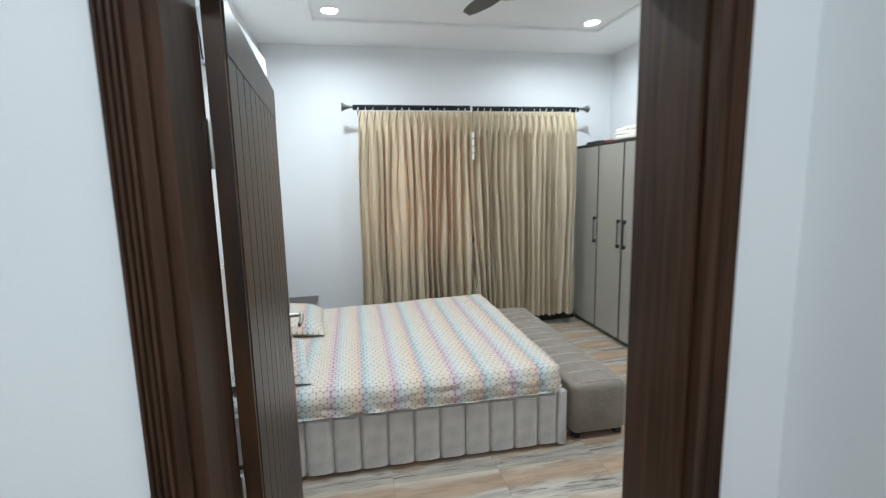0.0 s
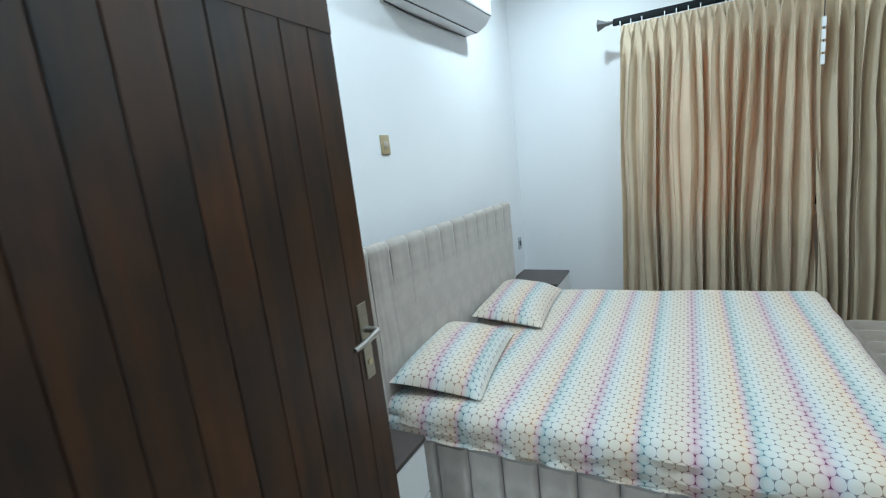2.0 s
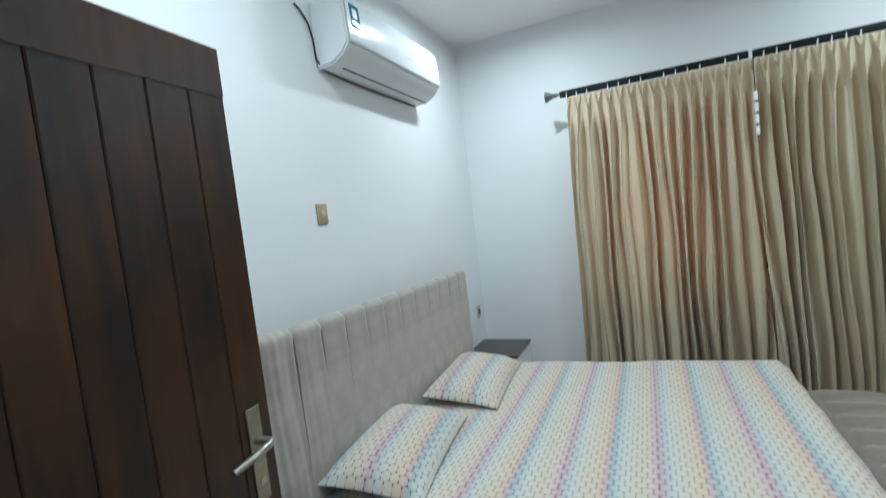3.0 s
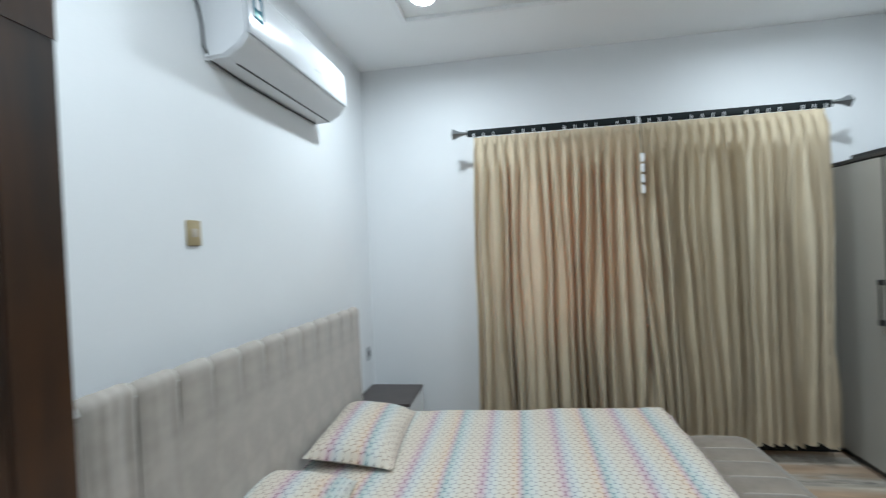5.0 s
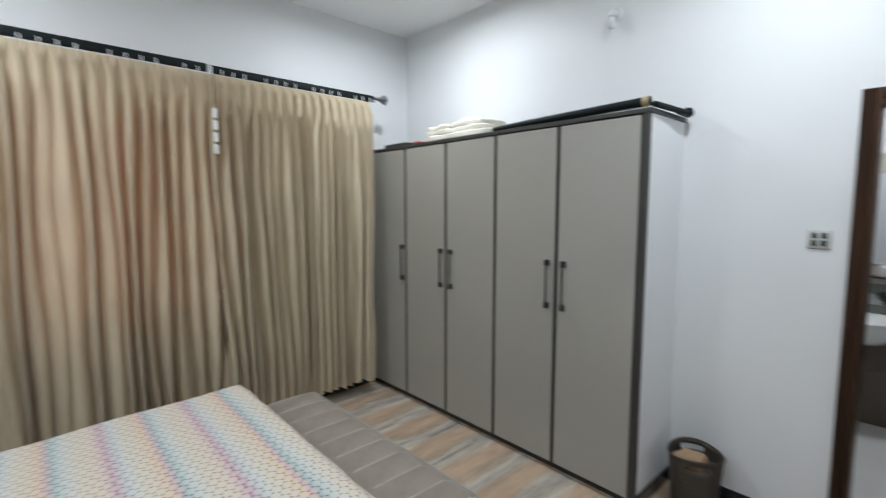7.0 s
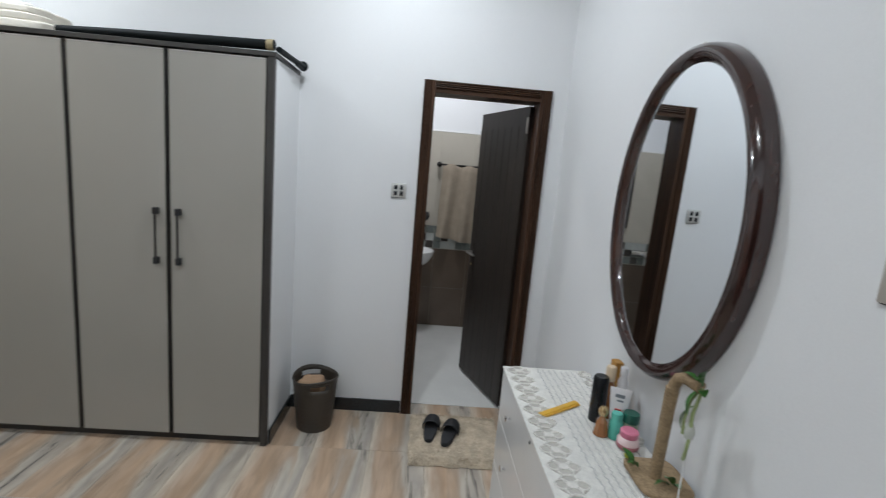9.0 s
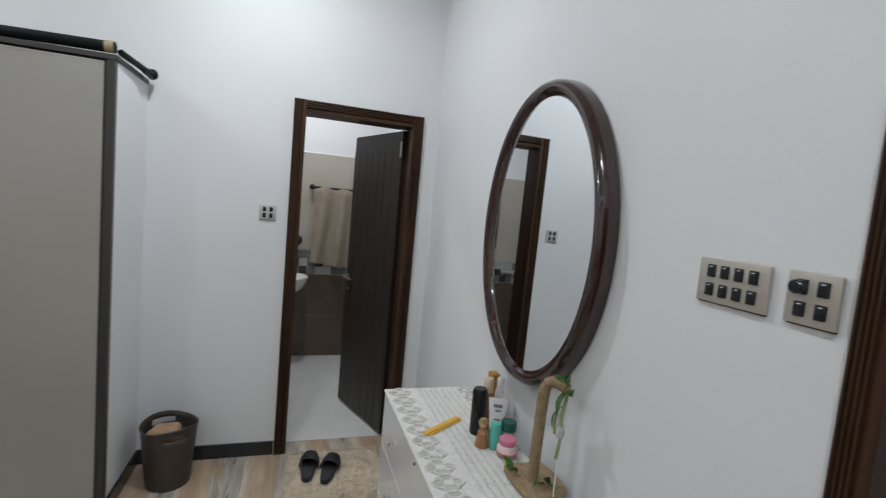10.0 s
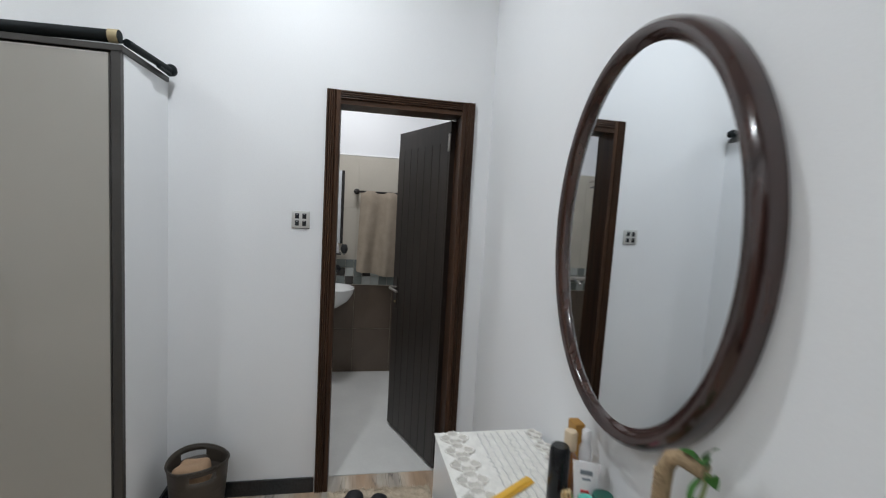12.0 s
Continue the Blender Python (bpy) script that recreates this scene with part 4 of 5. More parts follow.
GAPES = [0.0, 0.0080, 0.0070, 0.0036, 0.0026, 0.0020, 0.0026, 0.0016, 0.0022, 0.0014, 0.0020, 0.0012, 0.0]
for i in range(nh):
    me_head = mesh("headboard_channel", puffed(22, 44, head_channel(GAPES[i], GAPES[i + 1], 0.55 if i == 0 else 0.2 if i == 1 else 0.0)), HEADVELVET, True)
    c = piece("headboard_channel", me_head, bed, (XL + 0.05, HY0 + wh * (i + 0.5), 0), math.pi / 2)
    c.matrix_parent_inverse = Matrix.Translation(-bed.location)
    c.scale = (1, 1, 1.0 - 0.036 * (i / (nh - 1)) ** 0.8)
for y in (HY0 - 0.004, HY1 - 0.008):
    part("headboard_end", B(XL + 0.014, y, 0.02, XL + 0.128, y + 0.012, HZ - (0.035 if y < 4 else 0.085), 0.005, 2), HEADVELVET, bed)

# the mattress in its printed sheet
MX0, MX1, MY0, MY1, MZ, DROP = -0.205, 1.850, 3.030, 4.955, 0.560, 0.235


def sheet(u, v):
    s = MX0 + (MX1 - MX0 + DROP) * u
    t = MY0 - DROP + (MY1 - MY0 + 2 * DROP) * v
    r = 0.075

    def over(d):
        """Past the edge by d along the cloth: the way out and the way down."""
        if d < -r:
            return d, 0.0
        a = (d + r) / r
        if a < math.pi / 2:
            return -r + r * math.sin(a), r * (1 - math.cos(a))
        return 0.0, r + (d + r - r * math.pi / 2)

    ox, dzx = over(s - MX1)
    if t < (MY0 + MY1) / 2:
        oy, dzy = over(MY0 - t)
        y = MY0 - oy
        ydir = -1
    else:
        oy, dzy = over(t - MY1)
        y = MY1 + oy
        ydir = 1
    x = MX1 + ox
    # round corner in plan
    R = 0.11
    cx, cy = MX1 - R, (MY0 + R if ydir < 0 else MY1 - R)
    if x > cx and (y - cy) * ydir > 0:
        q = Vector((x - cx, y - cy))
        if q.length > R:
            q = q.normalized() * R
            x, y = cx + q.x, cy + q.y
    down = max(dzx, dzy)
    z = MZ - down
    w = noise.noise(Vector((s * 2.2, t * 2.2, 1))) * 0.010 + noise.noise(Vector((s * 7, t * 7, 4))) * 0.003
    fx, fy = max(0.0, (s - MX0) / (MX1 - MX0)), (t - MY0) / (MY1 - MY0)
    z += (0.040 * min(1.0, fx) ** 2 * min(1.0, max(0.0, fy)) - 0.012 * (1 - min(1.0, fx))) * max(0.0, 1 - down / 0.12)
    if down < 0.03:
        z += w * 0.8
    else:
        side = noise.noise(Vector((s * 9 + t * 2, t * 5, z * 26))) * 0.023 * min(1, down / 0.08)
        if dzy >= dzx:
            y += ydir * (0.010 * min(1, down / 0.1) + side)
        else:
            x += 0.008 + side
    z = max(z, 0.396 + 0.006 * noise.noise(Vector((s * 5, t * 5, 0))))
    return Vector((x, y, z)), (s, t)


mattress = thing("mattress", (0.82, 3.99, 0.39), "mattress in a white sheet printed with rainbow diamond stripes", "mattress")
part("sheet", puffed(120, 130, sheet), COTTON, mattress)
part("core", B(MX0 + 0.03, MY0 + 0.05, 0.372, MX1 - 0.05, MY1 - 0.05, MZ - 0.05, 0.02, 2), TUBE, mattress, smooth=False)


def pillow(cx, cy, w, l, h, turn, tilt, zlow, uvo, label):
    """A flat pillow with pinched corners: w along x, l along y."""
    pl = thing("pillow", (cx, cy, zlow), label, "pillow", "pillows on the bed")
    rot = Euler((0, radians(tilt), radians(turn))).to_matrix()
    for side, nm in ((1, "cover"), (-1, "cover_underside")):
        def place(u, v):
            a, b = 2 * u - 1, 2 * v - 1
            ea, eb = 1 - abs(a) ** 2.6, 1 - abs(b) ** 3.2
            hh = h * (max(0, ea) ** 0.55) * (max(0, eb) ** 0.55)
            hh *= 1 + 0.12 * noise.noise(Vector((a * 2, b * 2, cx * 3 + cy)))
            sx = 1 - 0.06 * (1 - abs(b) ** 2) * abs(a)
            sy = 1 - 0.05 * (1 - abs(a) ** 2) * abs(b)
            p = Vector((a * w / 2 * sx, b * l / 2 * sy, side * hh * (0.62 if side > 0 else 0.30)))
            p = rot @ p + Vector((cx, cy, zlow + 0.3 * h))
            return p, (uvo + a * w / 2, b * l / 2 + cy)
        bm = puffed(28, 34, place)
        if side < 0:
            bmesh.ops.reverse_faces(bm, faces=bm.faces)
        part(nm, bm, COTTON, pl)
    return pl


pillow(-0.025, 3.500, 0.47, 0.80, 0.165, 8, 7.5, 0.546, 0.03, "plump rainbow-print pillow before the headboard, nearer the door")
pillow(0.030, 4.425, 0.47, 0.80, 0.160, 4, 7.5, 0.546, 0.11, "plump rainbow-print pillow before the headboard, nearer the window")

# bench at the foot of the bed
bench = thing("bench", (2.15, 4.05, 0), "long brown-grey velvet ottoman bench with channelled top", "bench")
EX0, EX1, EY0, EY1, EZ = 1.925, 2.335, 3.06, 4.98, 0.408
part("body", B(EX0, EY0, 0.035, EX1, EY1, EZ - 0.012, 0.055, 6), VELVET2, bench)
nb = 11
wb = (EY1 - EY0 - 0.09) / nb


def bench_top(u, v):
    b = -wb / 2 + wb * v
    bulge = (1 - abs(2 * v - 1) ** 3.2) ** 0.7
    s = (2 * u - 1)
    e = max(0.0, 1 - abs(s) ** 6) ** 0.5
    x = (EX1 - EX0 - 0.016) / 2 * s
    z = 0.012 * bulge * e + 0.002 * e - 0.056 * abs(s) ** 8
    return Vector((x, b, z)), (x, b)


me_top = mesh("channel_cushion", puffed(18, 10, bench_top), VELVET2, True)
for i in range(nb):
    c = piece("channel_cushion", me_top, bench, ((EX0 + EX1) / 2, EY0 + 0.045 + wb * (i + 0.5), EZ - 0.012))
    c.matrix_parent_inverse = Matrix.Translation(-bench.location)
for i in range(nb + 1):
    y = EY0 + 0.045 + wb * i
    half = (EX1 - EX0 - 0.016) / 2
    part("seam", T([((EX0 + EX1) / 2 + half * s, y, EZ - 0.0105 - 0.056 * abs(s) ** 8) for s in (-0.98, -0.9, -0.8, -0.6, 0, 0.6, 0.8, 0.9, 0.98)], 0.0045, 8), SEAM, bench, "stitched seam between the channels, its sheen put in as a paler colour")
for x in (EX0 + 0.05, EX1 - 0.05):
    for y in (EY0 + 0.06, EY1 - 0.06):
        part("foot", B(x - 0.025, y - 0.025, 0, x + 0.025, y + 0.025, 0.038, 0.003, 1), BLACK, bench, smooth=False)


def nightstand(x0, x1, y0, y1, label):
    ns = thing("nightstand", ((x0 + x1) / 2, (y0 + y1) / 2, 0), label, "nightstand", "nightstands beside the bed")
    part("body", B(x0, y0 + 0.01, 0.04, x1 - 0.022, y1 - 0.01, 0.512, 0.003, 1), WHITEGLOSS, ns, smooth=False)
    part("top", B(x0, y0, 0.512, x1, y1, 0.535, 0.003, 1), DARKTOP, ns, "dark brown top", smooth=False)
    part("plinth", B(x0 + 0.02, y0 + 0.02, 0, x1 - 0.05, y1 - 0.02, 0.04), DARKTOP, ns, smooth=False)
    for k in range(2):
        z0 = 0.05 + 0.232 * k
        d = part("drawer", B(x1 - 0.021, y0 + 0.014, z0, x1 - 0.003, y1 - 0.014, z0 + 0.222, 0.003, 1), WHITEGLOSS, ns, smooth=False)
        part("knob", L([(0.006, 0), (0.006, 0.012), (0.014, 0.018), (0.013, 0.024), (0.001, 0.026)], (x1 - 0.003, (y0 + y1) / 2, z0 + 0.11), "x", 16), CHROME, d)


nightstand(XL + 0.03, 0.135, 5.06, 5.53, "white lacquered nightstand with a dark top beside the window")
nightstand(XL + 0.03, 0.118, 2.42, 2.865, "white lacquered nightstand with a dark top behind the door")

# ---------------------------------------------------------------- on the headboard wall
AY0, AY1 = 3.625, 4.735
ac = thing("air_conditioner", (XL, 4.18, 2.51), "white split air conditioner on the wall, switched off", "air conditioner")
prof = [(0.0, 2.515), (0.0, 2.850), (0.13, 2.855), (0.185, 2.846), (0.203, 2.805), (0.211, 2.635), (0.205, 2.602), (0.172, 2.560), (0.10, 2.520)]
bm = extrude_outline(prof, lambda a, b, c: (XL + a, c, b), AY0, AY1)
bmesh.ops.bevel(bm, geom=[e for e in bm.edges if abs(e.verts[0].co.y - e.verts[1].co.y) < 1e-5], offset=0.010, segments=2, affect="EDGES")
part("body", bm, ACWHITE, ac)
AC_PANEL = [(0.10, 2.862), (0.185, 2.854), (0.212, 2.815), (0.221, 2.640), (0.217, 2.622), (0.208, 2.622), (0.204, 2.80), (0.18, 2.842), (0.10, 2.85)]
part("front_panel", extrude_outline(AC_PANEL, lambda a, b, c: (XL + a, c, b), AY0 + 0.012, AY1 - 0.012), ACWHITE, ac)
part("side_seam", extrude_outline([(a + 0.0008, b) for a, b in AC_PANEL], lambda a, b, c: (XL + a, c, b), AY0 + 0.0075, AY0 + 0.0118), ACGREY, ac, "grey seam beside the front panel", smooth=False)
part("panel_gap", extrude_outline([(0.204, 2.609), (0.2165, 2.612), (0.2175, 2.6205), (0.204, 2.6205)], lambda a, b, c: (XL + a, c, b), AY0 + 0.008, AY1 - 0.008), ACGREY, ac, smooth=False)
part("louver", extrude_outline([(0.1065, 2.5225), (0.1075, 2.5210), (0.1725, 2.5580), (0.2020, 2.5960), (0.2010, 2.5970), (0.1715, 2.5600)], lambda a, b, c: (XL + a, c, b), AY0 + 0.03, AY1 - 0.03), ACWHITE, ac)
part("louver_gap", extrude_outline([(0.0945, 2.5180), (0.0975, 2.5155), (0.1045, 2.5185), (0.1020, 2.5240)], lambda a, b, c: (XL + a, c, b), AY0 + 0.09, AY1 - 0.03), BLACK, ac, smooth=False)


def on_panel(z0, z1, proud):
    """Outline of a thin sticker on the sloping front panel, from height z0 up to z1."""
    lo, hi = 0.212 + (2.815 - z0) * 0.0514, 0.212 + (2.815 - z1) * 0.0514
    return [(hi - 0.001, z1), (hi + proud, z1), (lo + proud, z0), (lo - 0.001, z0)]


def sticker(name, z0, z1, proud, y0, y1, material, label=""):
    part(name, extrude_outline(on_panel(z0, z1, proud), lambda a, b, c: (XL + a, c, b), y0, y1), material, ac, label, smooth=False)


sticker("energy_label", 2.685, 2.808, 0.0008, AY0 + 0.040, AY0 + 0.125, BLUEMARK, "blue and teal rating sticker")
sticker("label_picture", 2.740, 2.785, 0.0016, AY0 + 0.062, AY0 + 0.102, ACWHITE)
sticker("label_band", 2.700, 2.722, 0.0016, AY0 + 0.050, AY0 + 0.110, TEAL)
sticker("sticker", 2.655, 2.668, 0.0008, AY0 + 0.070, AY0 + 0.115, ACGREY)
sticker("badge", 2.684, 2.697, 0.0008, 4.27, 4.34, ACGREY)
black_line = thing("ac_cable", (XL, 3.6, 2.6), "black power cable running from the air conditioner along the wall", "cable")
part("cable", T([(XL + 0.012, 3.50, 2.80), (XL + 0.014, 3.54, 2.775), (XL + 0.014, 3.585, 2.73), (XL + 0.02, 3.60, 2.65), (XL + 0.02, 3.605, 2.56), (XL + 0.02, 3.65, 2.515), (XL + 0.012, 3.9, 2.508), (XL + 0.010, 4.3, 2.507), (XL + 0.010, 4.70, 2.512)], 0.0052, 8), BLACK, black_line)


def switch_plate(name, origin, right, width, height, cols, rows, plate, rocker, label, knob=False, rw=0.021, rh=0.032):
    """A wall plate with rows of rockers; origin is its lower corner on the wall, right its direction along the wall."""
    r, up = Vector(right), Vector((0, 0, 1))
    out = Vector((right[1], -right[0], 0))
    o = Vector(origin)

    def slab(a0, b0, a1, b1, d0, d1, bev):
        bm = B(a0, -d1, b0, a1, -d0, b1, bev, 2)
        m = Matrix(((r.x, -out.x, 0), (r.y, -out.y, 0), (0, 0, 1))).to_4x4()
        bmesh.ops.transform(bm, matrix=Matrix.Translation(o) @ m, verts=bm.verts)
        bmesh.ops.recalc_face_normals(bm, faces=bm.faces)
        return bm

    sp = thing(name, o + r * width / 2 + up * height / 2, label, "switch")
    part("plate", slab(0, 0, width, height, 0.0, 0.009, 0.003), plate, sp)
    # black strip paints the plate's shadow on the wall below its lower edge
    part("painted_shadow", slab(0.004, -0.0025, width - 0.002, 0.003, 0.0, 0.004, 0.0), BLACK, sp, smooth=False)
    cw, ch = (width * 0.80) / cols, (height * 0.84) / rows
    for i in range(cols):
        for j in range(rows):
            a, b = width * 0.10 + cw * (i + 0.5), height * 0.08 + ch * (j + 0.5)
            k = part("rocker", slab(a - rw / 2, b - rh / 2, a + rw / 2, b + rh / 2, 0.006, 0.0125, 0.002), rocker, sp)
            if rocker is ROCKER:
                part("indicator", slab(a - 0.003, b + rh * 0.30, a + 0.003, b + rh * 0.36, 0.0120, 0.0132, 0.0), PVC, k, smooth=False)
    if knob:
        c = o + r * (width * 0.10 + cw * (cols - 0.5)) + up * (height * 0.08 + ch * 1.5) + out * 0.012
        part("dimmer_knob", L([(0.013, 0), (0.013, 0.010), (0.010, 0.013), (0.001, 0.0135)], c, "y", 18), ROCKER, sp)
    return sp


switch_plate("switch_panel", (1.643, 1.500, 1.450), (-1, 0, 0), 0.162, 0.097, 4, 2, CHAMP, ROCKER, "champagne switch plate with eight black rockers", rw=0.020, rh=0.028)
switch_plate("switch_panel", (1.450, 1.497, 1.450), (-1, 0, 0), 0.090, 0.097, 2, 2, CHAMP, ROCKER, "champagne switch plate with black rockers and a dimmer knob", rw=0.020, rh=0.028)
part("dimmer_knob", L([(0.013, 0.0), (0.013, 0.012), (0.010, 0.015), (0.001, 0.0155)], (1.427, 1.508, 1.518), "y", 18), ROCKER, bpy.data.objects["switch_panel.001"])
switch_plate("switch_panel", (XR, 2.581, 1.445), (0, -1, 0), 0.090, 0.088, 2, 2, SILVERPLATE, ROCKER, "silver-grey switch plate with four black rockers beside the bathroom door", rw=0.020, rh=0.027)
switch_plate("wall_switch", (XL, 3.466, 1.720), (0, 1, 0), 0.078, 0.102, 1, 1, BRASS, CHAMP, "old gold single switch plate above the headboard", rw=0.030, rh=0.034)
sock = thing("wall_socket", (XL, 5.545, 0.79), "small grey wall socket beside the nightstand", "socket")
part("plate", B(XL, 5.505, 0.735, XL + 0.010, 5.585, 0.845, 0.003, 2), ACGREY, sock)
part("insert", B(XL + 0.008, 5.522, 0.765, XL + 0.0125, 5.568, 0.815, 0.002, 1), BLACK, sock)


def bulb_holder(base, out, label):
    o, d = Vector(base), Vector(out)
    wl = thing("wall_lamp", o, label, "wall lamp", "bulb holders on the walls")
    axis = "x" if abs(d.x) > 0.5 else "y"
    s = d.x + d.y
    part("base", L([(0.045, 0), (0.045, s * 0.012), (0.036, s * 0.022), (0.024, s * 0.026), (0.001, s * 0.026)], o, axis, 24), PVC, wl)
    c = o + d * 0.035
    part("holder", T([c - d * 0.01, c + Vector((0, 0, -0.010)) + d * 0.012, c + Vector((0, 0, -0.030)) + d * 0.018], 0.020, 14), PVC, wl)
    c2 = c + Vector((0, 0, -0.030)) + d * 0.018
    part("bulb", L([(0.014, 0), (0.020, -0.012), (0.028, -0.032), (0.028, -0.048), (0.018, -0.064), (0.001, -0.068)], c2, "z", 20), BULB, wl, "unlit frosted bulb")


bulb_holder((XR, 3.60, 2.825), (-1, 0, 0), "white wall bulb holder with an unlit bulb above the wardrobe")
bulb_holder((2.36, 1.517, 2.515), (0, 1, 0), "white wall bulb holder with an unlit bulb above the mirror")

# ---------------------------------------------------------------- oval mirror
MCX, MCZ, MA, MB = 2.323, 1.536, 0.342, 0.491
mir = thing("oval_mirror", (MCX, YN, 1.03), "large oval wall mirror in a polished dark mahogany frame", "mirror")
bm = bmesh.new()
prof = [(-0.006, 0.000), (-0.006, 0.020), (0.000, 0.026), (0.010, 0.036), (0.024, 0.043), (0.038, 0.043), (0.050, 0.036), (0.056, 0.024), (0.058, 0.000)]
rings = []
for k in range(96):
    a = 2 * math.pi * k / 96
    nrm = Vector((math.cos(a) / MA, math.sin(a) / MB)).normalized()
    c = Vector((MA * math.cos(a), MB * math.sin(a)))
    rings.append([bm.verts.new((MCX + c.x + nrm.x * r, YN - 0.020 + h * 1.4, MCZ + c.y + nrm.y * r)) for r, h in prof])
for k in range(96):
    a, b = rings[k], rings[(k + 1) % 96]
    for j in range(len(prof) - 1):
        bm.faces.new((a[j], b[j], b[j + 1], a[j + 1]))
bmesh.ops.recalc_face_normals(bm, faces=bm.faces)
SLANT = 0.022
for vv in bm.verts:
    vv.co.y += SLANT * (vv.co.x - MCX)
part("frame", bm, MIRRORWOOD, mir)
bm = bmesh.new()
ra = [bm.verts.new((MCX + (MA + 0.002) * math.cos(2 * math.pi * k / 96), YN + 0.018, MCZ + (MB + 0.002) * math.sin(2 * math.pi * k / 96))) for k in range(96)]
rb = [bm.verts.new(v.co + Vector((0, -0.006, 0))) for v in ra]
bm.faces.new(ra)
bm.faces.new(rb)
for k in range(96):
    bm.faces.new((ra[k], ra[(k + 1) % 96], rb[(k + 1) % 96], rb[k]))
bmesh.ops.recalc_face_normals(bm, faces=bm.faces)
for vv in bm.verts:
    vv.co.y += (SLANT - 0.007) * (vv.co.x - MCX) - 0.006 * (vv.co.z - MCZ)
part("mirror_glass", bm, SILVER, mir, "clear mirror glass", smooth=False)
part("hook", L([(0.004, 0), (0.004, 0.018), (0.008, 0.022), (0.001, 0.026)], (MCX, 1.516, MCZ + MB + 0.060), "y", 12), STEEL, mir)

# ---------------------------------------------------------------- dresser
GX0, GX1, GY1, GZ = 1.80, 2.835, 1.945, 0.752
dr = thing("dresser", ((GX0 + GX1) / 2, 1.74, 0), "white glossy chest of drawers under the mirror", "dresser")
part("body", B(GX0, YN + 0.014, 0.05, GX1, GY1 - 0.018, GZ, 0.003, 1), WHITEGLOSS, dr, smooth=False)
part("plinth", B(GX0 + 0.02, YN + 0.03, 0, GX1 - 0.02, GY1 - 0.05, 0.05), WHITEGLOSS, dr, smooth=False)
for k in range(3):
    z0 = 0.056 + 0.231 * k
    d = part("drawer", B(GX0 + 0.004, GY1 - 0.017, z0, GX1 - 0.004, GY1, z0 + 0.2285, 0.002, 1), WHITEGLOSS, dr, smooth=False)
    for x in (2.06, 2.585):
        part("knob", L([(0.006, 0), (0.006, 0.010), (0.013, 0.016), (0.014, 0.022), (0.001, 0.026)], (x, GY1, z0 + 0.115), "y", 16), CHROME, d, "small chrome knob")
    part("keyhole", L([(0.006, 0), (0.006, 0.003), (0.001, 0.004)], ((GX0 + GX1) / 2 - 0.04, GY1, z0 + 0.205), "y", 12), BLACK, d)
runner = thing("lace_cover", ((GX0 + GX1) / 2, 1.75, GZ), "white embossed lace table cover with a medallion border", "table cover")
part("cloth", B(GX0 - 0.002, YN + 0.014, GZ, GX1 + 0.004, GY1 + 0.004, GZ + 0.004, 0.0015, 1), LACE, runner, smooth=False)
for i in range(15):
    y = 1.602 + 0.0135 * i
    pts = [(GX0 + 0.01 + 0.01 * k, y + 0.0035 * math.sin(k * 0.9 + i * 1.7), GZ + 0.0045) for k in range(102)]
    if i % 2:
        part("embossed_line", T([(p[0], y, p[2]) for p in pts[::20]], 0.0018, 5), LACE, runner)
    else:
        part("embossed_wave", T([(p[0], y + 0.009 * noise.noise(Vector((k * 0.83, i * 3.1, 2))) + 0.003 * math.sin(k * 2.3 + i), p[2]) for k, p in enumerate(pts)], 0.0022, 4), LACEDARK, runner)
med = bmesh.new()
for sx, sy in ((0.030, 0), (-0.030, 0), (0, 0.030), (0, -0.030)):
    ring = [(sx + 0.024 * math.cos(2 * math.pi * k / 18), sy + 0.026 * math.sin(2 * math.pi * k / 18), 0.0) for k in range(19)]
    tube(med, ring, 0.0032, 5)
lathe(med, [(0.020, 0.0), (0.019, 0.003), (0.010, 0.006), (0.0005, 0.0065)], (0, 0, -0.001), "z", 16)
for k in range(4):
    a = math.pi / 4 + math.pi / 2 * k
    lathe(med, [(0.007, 0.0), (0.006, 0.004), (0.0005, 0.006)], (0.036 * math.cos(a), 0.036 * math.sin(a), -0.001), "z", 10)
me_med = mesh("medallion", med, PEARL, True)
fill = bmesh.new()
lathe(fill, [(0.050, 0.0), (0.050, 0.0012), (0.001, 0.0014)], (0, 0, -0.0006), "z", 24)
me_fill = mesh("medallion_ground", fill, MEDFILL, False)
for i in range(12):
    x = GX0 + 0.045 + 0.0860 * i
    for y in (GY1 - 0.062, 1.575):
        for nm, me, z in (("medallion_ground", me_fill, 0.0046), ("medallion", me_med, 0.0062)):
            if y < 1.6 and x < 2.25:
                continue
            c = piece(nm, me, runner, (x, y, GZ + z), 0.0)
            c.matrix_parent_inverse = Matrix.Translation(-runner.location)
            c.scale = (0.7, 0.55, 1) if y < 1.6 else (0.84, 0.92, 1)
TZ = GZ + 0.006

# things on the dresser
comb = thing("comb", (2.455, 1.785, TZ), "yellow plastic comb on the lace cover", "comb")
bm = bmesh.new()
box(bm, -0.105, -0.004, 0.001, 0.105, 0.019, 0.006, 0.001, 1)
for k in range(38):
    x = -0.100 + 0.0053 * k
    box(bm, x, -0.016, 0.0015, x + 0.0032, -0.004, 0.0042)
bmesh.ops.transform(bm, matrix=Matrix.Translation((2.455, 1.787, TZ)) @ Matrix.Rotation(math.atan2(1.696 - 1.875, 2.515 - 2.398), 4, "Z"), verts=bm.verts)
part("comb_body", bm, YELLOW, comb, smooth=False)
sp = thing("spray_can", (2.395, 1.672, TZ), "black deodorant spray can", "spray can")
